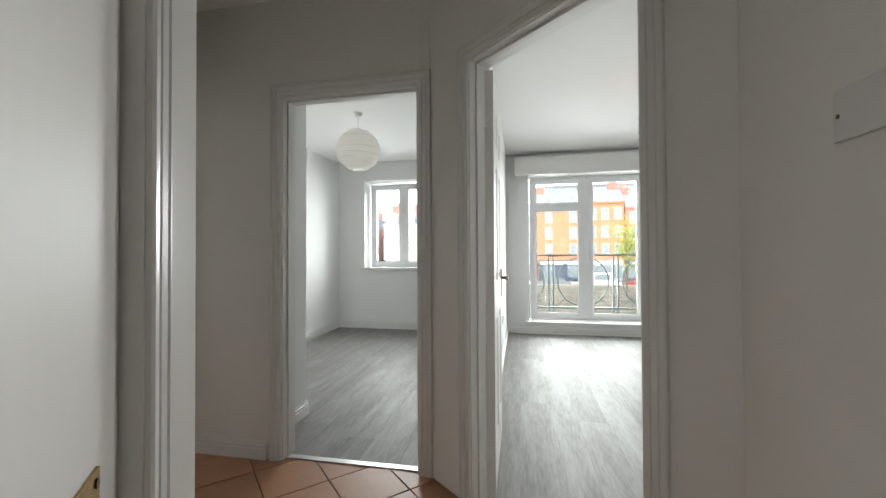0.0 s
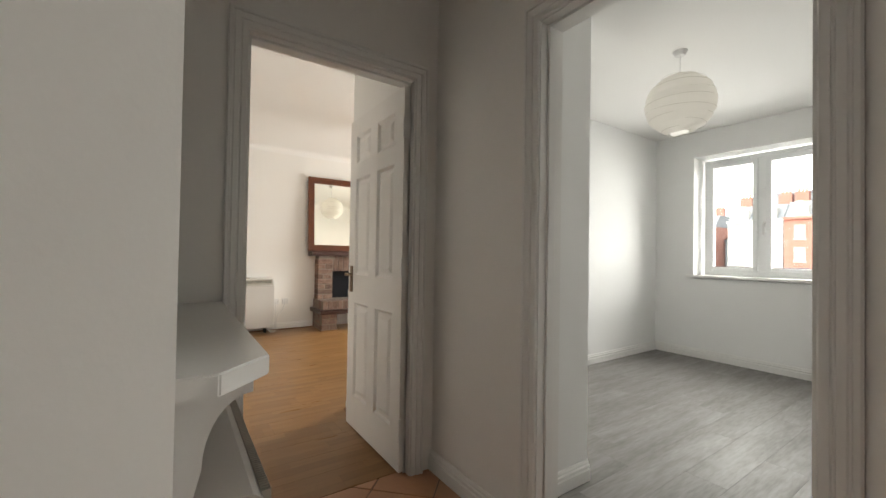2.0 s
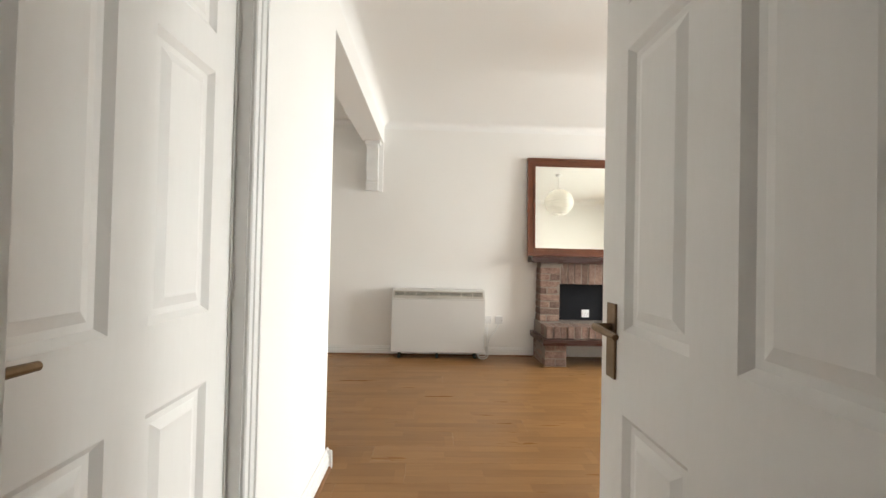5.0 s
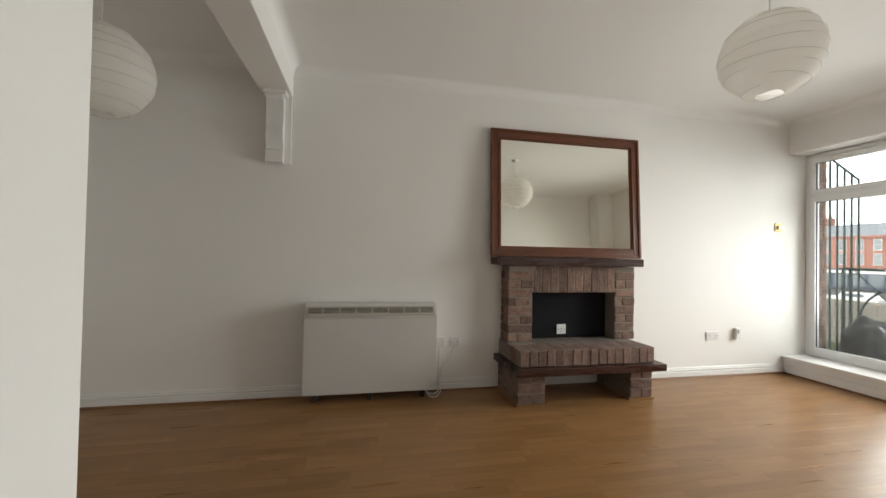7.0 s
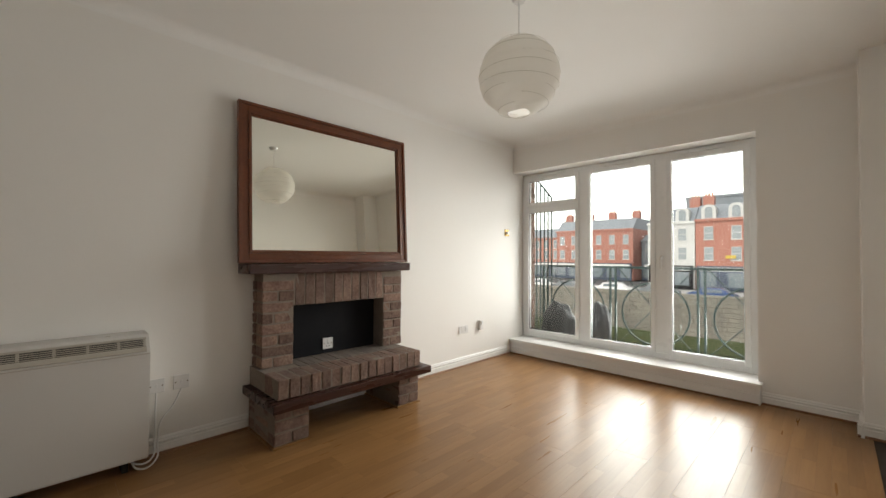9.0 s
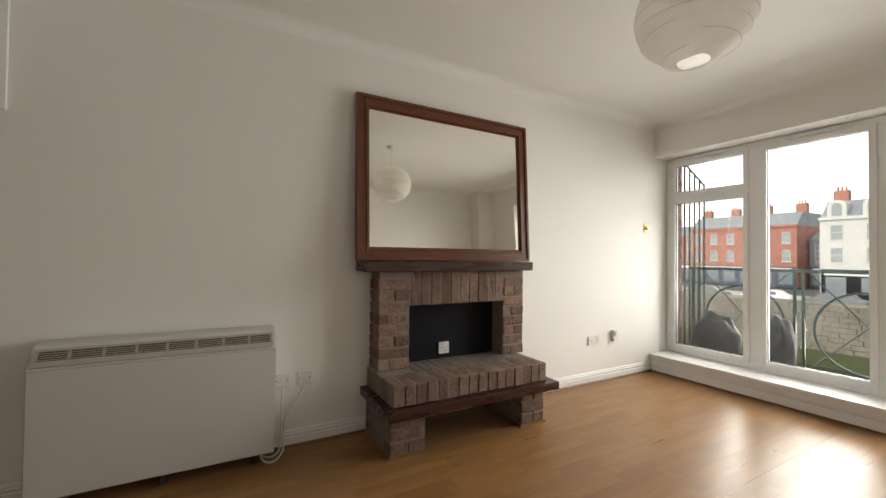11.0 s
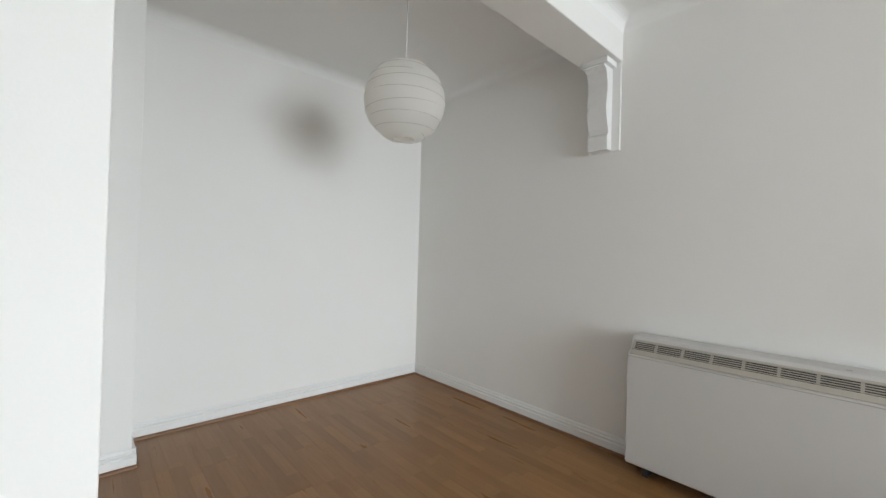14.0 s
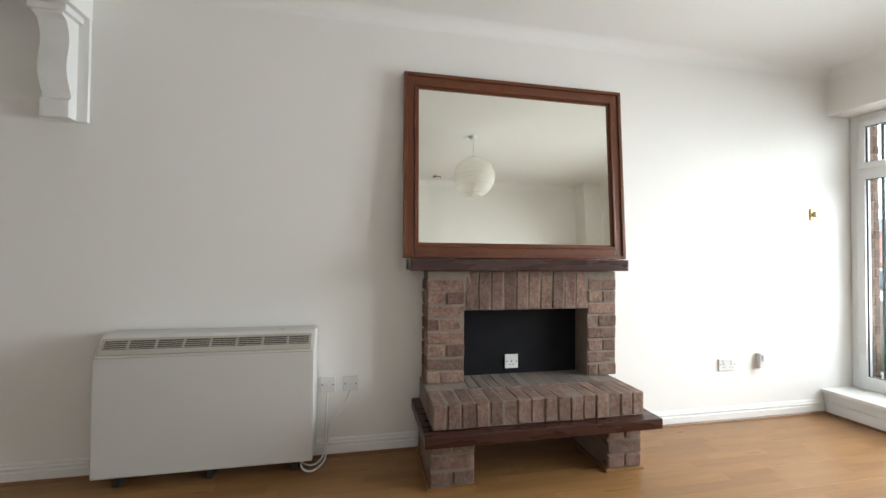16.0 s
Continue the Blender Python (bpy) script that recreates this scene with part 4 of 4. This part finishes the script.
pier = tagged(new("facade_pier"), "brown brick pier beside the balcony", "wall", kind="structure")
block("core", [(-6.33, -5.905, 6.625, 6.735, -0.3, 3.0)], MORTAR, pier)
for i in range(36):
    z = -0.1 + i * 0.075
    for j in range(2):
        b = brick(pier, -6.3, -5.90, 6.63 + 0.056 * j, 6.682 + 0.056 * j, z + 0.004, z + 0.071)
structure("balcony_slab", [(-6.9, -2.7, 6.622, 7.15, -0.30, -0.12)], PAVE)
structure("balcony_ledge", [(-0.4, 3.4, 6.622, 6.85, -0.30, -0.12)], PAVE)
for i, (x, s, zz) in enumerate(((-5.62, 0.23, 0.62), (-5.08, 0.14, 0.68))):
    o = thing("covered_bin", "rounded black plastic-covered tub on the balcony", "tub")
    bm = bmesh.new()
    bmesh.ops.create_icosphere(bm, subdivisions=4, radius=1.0)
    for v in bm.verts:
        q = v.co.copy()
        wob = 1 + 0.09 * noise.noise(q * 2.3 + Vector((i * 7, 0, 0)))
        v.co = Vector((x + q.x * s * wob, 6.86 + q.y * 0.15 * wob, max(-0.118, -0.118 + (zz + 0.10) * max(0.0, (q.z * 0.5 + 0.5)) ** 0.8 * wob)))
    part("cover", bm, BLACKC, o, smooth=True)


# ---- outside ----
structure("near_quay", [(-120, 120, 6.625, 19.5, -4.2, -3.2)], PAVE)
structure("near_quay_wall", [(-120, 120, 19.0, 19.5, -3.2, -2.5)], STONE)
structure("water", [(-400, 400, 19.5, 46.0, -8.5, -7.5)], WATER)
structure("ground", [(-2500, 2500, 46.0, 4500, -4.2, -3.3)], ASPH)
qw = tagged(new("quay_wall"), "weathered grey stone quay wall with green weed at its foot", "wall", kind="structure")
block("core", [(-95, 95, 45.3, 46.0, -8.0, -2.5)], MORTAR, qw)
block("coping", [(-95, 95, 45.15, 46.0, -2.5, -2.25)], STONE, qw, "pale coping stones", bevel=0.03)
block("weed", [(-95, 95, 45.05, 45.25, -8.0, -6.2)], ALGAE, qw, "green weed")
bm = bmesh.new()
for r_ in range(9):
    x = -70.0 + random.uniform(0, 1)
    while x < 40:
        w = random.uniform(0.9, 2.0)
        box_into(bm, x + 0.02, x + w - 0.02, 45.17 + random.uniform(-0.03, 0.03), 45.4, -6.2 + r_ * 0.41 + 0.015, -6.2 + r_ * 0.41 + 0.395)
        x += w
o = part("stone_courses", bm, STONE, qw, "coursed stone blocks")
o["kind"] = "stuff"
structure("far_pavement", [(-95, 95, 57.0, 64.0, -3.3, -3.15)], PAVE)


def building(name, label, x0, x1, y, top, storeys, bays, wall, base_z=-3.15, ground=True, dormers=0, roof=2.2, depth=12, shop=SHOPB, chimneys=1, wh=1.7, ww=1.0):
    o = thing(name, label, "building")
    block("wall", [(x0, x1, y, y + depth, base_z, top)], wall, o)
    block("cornice", [(x0 - 0.1, x1 + 0.1, y - 0.25, y, top - 0.3, top + 0.05)], wall, o)
    bm = bmesh.new()
    prism_into(bm, [(y + 0.1, top), (y + 2.4, top + roof), (y + depth - 2.4, top + roof), (y + depth, top)], "x", x0 + 0.02, x1 - 0.02)
    part("roof", bm, SLATE, o, "dark slate roof")
    z0 = base_z + 3.6
    sh_ = (top - 0.5 - z0) / storeys
    for s in range(storeys):
        for b in range(bays):
            c = x0 + (x1 - x0) * (b + 0.5) / bays
            zb = z0 + sh_ * s + 0.55
            wn = block("window", [(c - ww / 2 - 0.05, c - ww / 2, y - 0.06, y + 0.02, zb, zb + wh), (c + ww / 2, c + ww / 2 + 0.05, y - 0.06, y + 0.02, zb, zb + wh), (c - ww / 2 - 0.05, c + ww / 2 + 0.05, y - 0.06, y + 0.02, zb + wh, zb + wh + 0.07), (c - ww / 2, c + ww / 2, y - 0.05, y + 0.02, zb + wh / 2 - 0.03, zb + wh / 2 + 0.03), (c - ww / 2 - 0.15, c + ww / 2 + 0.15, y - 0.12, y + 0.02, zb - 0.14, zb)], FAR_WHITE, o, "white sash window")
            block("pane", [(c - ww / 2, c + ww / 2, y - 0.015, y + 0.01, zb, zb + wh)], DARKG, wn, "dark glass")
    if ground:
        block("shopfront", [(x0 + 0.2, x1 - 0.2, y - 0.35, y - 0.01, base_z, base_z + 3.3)], shop, o, "dark painted shopfront")
        block("sign", [(x0 + 0.5, x1 - 0.5, y - 0.40, y - 0.36, base_z + 2.6, base_z + 3.1)], SIGNW, o, "pale shop sign band")
        for b in range(bays):
            c = x0 + (x1 - x0) * (b + 0.5) / bays
            block("shop_window", [(c - 0.9, c + 0.9, y - 0.38, y - 0.355, base_z + 0.5, base_z + 2.4)], DARKG, o, "dark shop glass")
    for d in range(dormers):
        c = x0 + (x1 - x0) * (d + 0.5) / dormers
        bm = bmesh.new()
        pts = [(c - 0.85, top - 0.1), (c - 0.85, top + 1.3)] + [(c - 0.85 * math.cos(a), top + 1.3 + 0.75 * math.sin(a)) for a in [math.pi * i / 8 for i in range(1, 8)]] + [(c + 0.85, top + 1.3), (c + 0.85, top - 0.1)]
        prism_into(bm, pts, "y", y + 0.05, y + 2.6)
        dm = part("dormer", bm, FAR_WHITE, o, "white arched dormer")
        bm = bmesh.new()
        pts = [(c - 0.45, top + 0.15), (c - 0.45, top + 1.3)] + [(c - 0.45 * math.cos(a), top + 1.3 + 0.42 * math.sin(a)) for a in [math.pi * i / 8 for i in range(1, 8)]] + [(c + 0.45, top + 1.3), (c + 0.45, top + 0.15)]
        prism_into(bm, pts, "y", y + 0.01, y + 0.049)
        part("pane", bm, DARKG, dm, "dark arched pane")
    for cidx in range(chimneys):
        cx = x0 + 0.8 + (x1 - x0 - 1.6) * (cidx / max(1, chimneys - 1))
        ch = block("chimney", [(cx - 0.7, cx + 0.7, y + 4, y + 5, top + 0.5, top + roof + 1.5)], FAR_RED, o, "red brick chimney stack")
        bm = bmesh.new()
        for q in (-0.4, 0.0, 0.4):
            cyl_into(bm, (cx + q, y + 4.5, top + roof + 1.5), (cx + q, y + 4.5, top + roof + 2.1), 0.13, 0.1, 8)
        part("chimney_pots", bm, FAR_ORANGE, ch)
    return o


Y0 = 66.0
building("brick_house", "long red brick terrace with slate roof and chimneys", -60, -46, 82, 5.6, 2, 6, FAR_RED, chimneys=2)
building("brick_house", "red brick corner block with tall chimneys", -45.8, -30, 80, 6.8, 2, 6, FAR_RED, chimneys=4)
building("grey_house", "plain dark grey rendered building", -29.8, -24.6, 84, 4.6, 2, 2, FAR_GREY, chimneys=0, roof=1.2)
building("white_house", "white rendered house with arched dormers", -23.0, -16.9, Y0, 6.4, 2, 2, FAR_WHITE, dormers=2, chimneys=2, shop=BLACKP)
building("brick_house", "orange-red brick house with arched white dormers", -16.8, -10.6, Y0, 6.6, 2, 2, FAR_RED, dormers=2, chimneys=1)
building("white_house", "tall narrow white house with dark attic", -10.5, -7.2, Y0 - 0.3, 10.4, 3, 1, FAR_WHITE, chimneys=0, roof=1.6)
building("glass_attic", "set-back grey modern roof storey", -20, -11, Y0 + 9, 11.0, 1, 4, FAR_GREY, chimneys=0, ground=False, roof=0.4, depth=6)
building("brick_house", "weathered red brick house", -7.1, -1.0, Y0, 8.0, 3, 3, FAR_RED, chimneys=1)
building("white_house", "pale rendered terraced house on the far quay", -0.9, 3.0, Y0, 7.6, 3, 2, FAR_WHITE, chimneys=1)
building("orange_house", "bright orange brick house over a dark shop", 3.1, 10.6, Y0, 8.9, 3, 2, FAR_ORANGE, dormers=2, chimneys=1)
building("orange_house", "orange brick house with stepped chimney", 10.8, 16.5, Y0 + 0.3, 9.4, 3, 3, FAR_ORANGE, chimneys=2, shop=FAR_GREY)
building("brick_house", "red brick house behind the tree", 16.6, 28, Y0, 8.4, 3, 5, FAR_RED, chimneys=2)
building("glass_block", "pale modern glass office block", 6, 26, Y0 + 26, 16.5, 5, 12, FAR_GREY, chimneys=0, ground=False, roof=0.3, ww=1.3, wh=2.2)
o = thing("to_let_board", "yellow sign board on the brick house", "sign")
block("board", [(-13.3, -12.2, Y0 - 0.22, Y0 - 0.13, 1.2, 1.6)], YELLOW, o)


def car(x, y, paint, label, van=False):
    o = thing("parked_car", label, "car", pose(x, y, -3.3), "cars on the far quay")
    bm = bmesh.new()
    top = 2.1 if van else 1.45
    prism_into(bm, [(-2.15, 0.3), (-2.2, 0.75), (-1.9, 0.95), (-1.3 if not van else -2.0, 1.0), (-0.8 if not van else -1.8, top), (0.9 if not van else 1.3, top), (1.6, 0.98), (2.1, 0.85), (2.2, 0.3)], "y", -0.85, 0.85)
    bmesh.ops.bevel(bm, geom=bm.edges[:], offset=0.06, segments=2, affect="EDGES")
    body = part("body", bm, paint, o)
    block("side_window", [(-0.75, 1.0, -0.87, -0.855, 1.0 if not van else 1.3, top - 0.12)], DARKG, body, "dark side glass")
    for wx in (-1.35, 1.35):
        bm = bmesh.new()
        cyl_into(bm, (wx, -0.9, 0.32), (wx, -0.68, 0.32), 0.32, n=18)
        cyl_into(bm, (wx, 0.68, 0.32), (wx, 0.9, 0.32), 0.32, n=18)
        part("wheel", bm, RUBBER, o)


for i, (x, c, v) in enumerate([(-46, 0, 1), (-40, 3, 1), (-33.5, 0, 0), (-28, 1, 0), (-22.5, 0, 0), (-17.5, 1, 0), (-12, 2, 0), (-6.5, 0, 0), (4.5, 1, 0), (9.8, 0, 1), (15.0, 4, 0)]):
    car(x, 50.5 + (i % 3) * 0.7, CARS[c], ["white", "dark grey", "dark blue", "teal", "red"][c] + (" van" if v else " car") + " on the far quay street", bool(v))


def tree(x, y, z, h, seed):
    rnd = random.Random(seed)
    o = thing("street_tree", "young street tree with thin yellow-green spring leaves", "tree")
    bm = bmesh.new()
    cyl_into(bm, (x, y, z), (x + 0.1, y, z + h * 0.45), 0.14, 0.09, 8)
    tips = []
    for i in range(11):
        a, zz = rnd.uniform(0, 6.28), z + h * rnd.uniform(0.28, 0.5)
        e = Vector((x + math.cos(a) * rnd.uniform(0.8, 2.2), y + math.sin(a) * rnd.uniform(0.8, 2.0), zz + h * rnd.uniform(0.15, 0.5)))
        cyl_into(bm, (x + 0.08, y, zz), e, 0.05, 0.012, 6)
        tips.append(((x + 0.08, y, zz), e))
    part("trunk", bm, BARK, o)
    verts, faces = [], []
    for a, e in tips:
        a = Vector(a)
        for _ in range(230):
            p = a.lerp(e, rnd.uniform(0.25, 1.08)) + Vector([rnd.gauss(0, 0.38) for _ in range(3)])
            u = Vector([rnd.gauss(0, 1) for _ in range(3)]).normalized() * rnd.uniform(0.06, 0.13)
            v = u.orthogonal().normalized() * rnd.uniform(0.04, 0.08)
            k = len(verts)
            verts += [p - u, p + v, p + u, p - v]
            faces.append((k, k + 1, k + 2, k + 3))
    d = bpy.data.meshes.new("crown")
    d.from_pydata([tuple(v) for v in verts], [], faces)
    d.materials.append(LEAF)
    c = new("crown", d)
    c.parent = o


tree(11.2, 44.0, -3.3, 9.0, 3)
tree(16.0, 44.6, -3.3, 8.0, 5)


# ---- floors, piece by piece ----
def planks(name, x0, x1, y0, y1, w, length, material, bounds, limit=290):
    """Boards that run along y on a dark underlay."""
    o = tagged(new(name), kind="structure")
    block("underlay", [(x0, x1, y0, y1, -0.15, -0.009)], UNDER, o)
    shared, rest, made = {}, bmesh.new(), 0
    x, i = x0, 0
    while x < x1 - 0.01:
        xb = min(x + w, x1)
        y = y0 - random.uniform(0.05, length - 0.05)
        while y < y1:
            a, b = max(y, y0), min(y + length, y1)
            if b - a > 0.02 and any(p < xb and x < q and r < b and a < s for p, q, r, s in bounds):
                key = (round(xb - x, 3), round(b - a, 3))
                if key not in shared:
                    bm = bmesh.new()
                    box_into(bm, 0.0002, xb - x - 0.0002, 0.0002, b - a - 0.0002, -0.009, 0.0)
                    bmesh.ops.bevel(bm, geom=[e for e in bm.edges if min(v.co.z for v in e.verts) > -0.001], offset=0.0005, segments=1, affect="EDGES")
                    shared[key] = mesh_of("plank", bm, material)
                p = new("plank", shared[key])
                p.location = (x, a, 0)
                p.parent = o
            y += length
        x, i = xb, i + 1
    rest.free()
    return o


planks("floor_living", W, -1.69, -0.63, 6.28, 0.193, 1.285, OAK, [(-6, -2.89, -1, 7), (-2.9, -1.6, 1.34, 2.4)])
planks("floor_bedroom", -2.42, 0.08, 2.54, 6.28, 0.193, 1.285, GREY, [(-2.5, 0.1, 3.0, 6.4), (-1.2, 0.1, 2.5, 3.3)])
planks("floor_room", 0.0, 3.40, 1.60, 6.28, 0.193, 1.285, GREY, [(0.15, 3.4, 2.42, 6.4), (0.6, 3.4, 2.0, 6.4), (1.0, 3.4, 1.5, 6.4)])
hf = tagged(new("floor_hall"), kind="structure")
block("grout_bed", [(-1.70, 1.05, -0.7, 2.53, -0.15, -0.006)], GROUT, hf)
bm = bmesh.new()
s = 0.30
box_into(bm, -s / 2 + 0.003, s / 2 - 0.003, -s / 2 + 0.003, s / 2 - 0.003, -0.008, 0.0)
bmesh.ops.bevel(bm, geom=[e for e in bm.edges if min(v.co.z for v in e.verts) > -0.001], offset=0.002, segments=1, affect="EDGES")
td = mesh_of("tile", bm, TILE)
c45 = math.cos(radians(45))
EDGES = [((0, 2.505, 0), (0, 1, 0)), ((0.929 + 0.04, 1.593 + 0.045, 0), (0.667, 0.745, 0)), ((-1.69, 0, 0), (-1, 0, 0))]
for i in range(-9, 10):
    for j in range(-9, 10):
        x, y = -0.35 + (i - j) * s * c45, 2.35 + (i + j) * s * c45
        gaps = [(Vector((x, y, 0)) - Vector(p)).dot(Vector(n)) for p, n in EDGES]
        if max(gaps) > 0.2 or not (-1.9 < x < 1.0 and -0.65 < y):
            continue
        d = td
        if max(gaps) > -0.22:  # cut along the edge of the hall
            bm = bmesh.new()
            bm.from_mesh(td)
            bmesh.ops.transform(bm, matrix=pose(x, y, 0, 0, 0, 45), verts=bm.verts[:])
            for p, n in EDGES:
                if bm.verts:
                    r = bmesh.ops.bisect_plane(bm, geom=bm.verts[:] + bm.edges[:] + bm.faces[:], plane_co=p, plane_no=n, clear_outer=True)
            if not bm.faces:
                bm.free()
                continue
            bmesh.ops.transform(bm, matrix=pose(x, y, 0, 0, 0, 45).inverted(), verts=bm.verts[:])
            d = mesh_of("tile", bm, TILE)
        t_ = new("tile", d)
        t_.location, t_.rotation_euler, t_.parent = (x, y, random.uniform(-0.0006, 0.0006)), (0, 0, radians(45)), hf
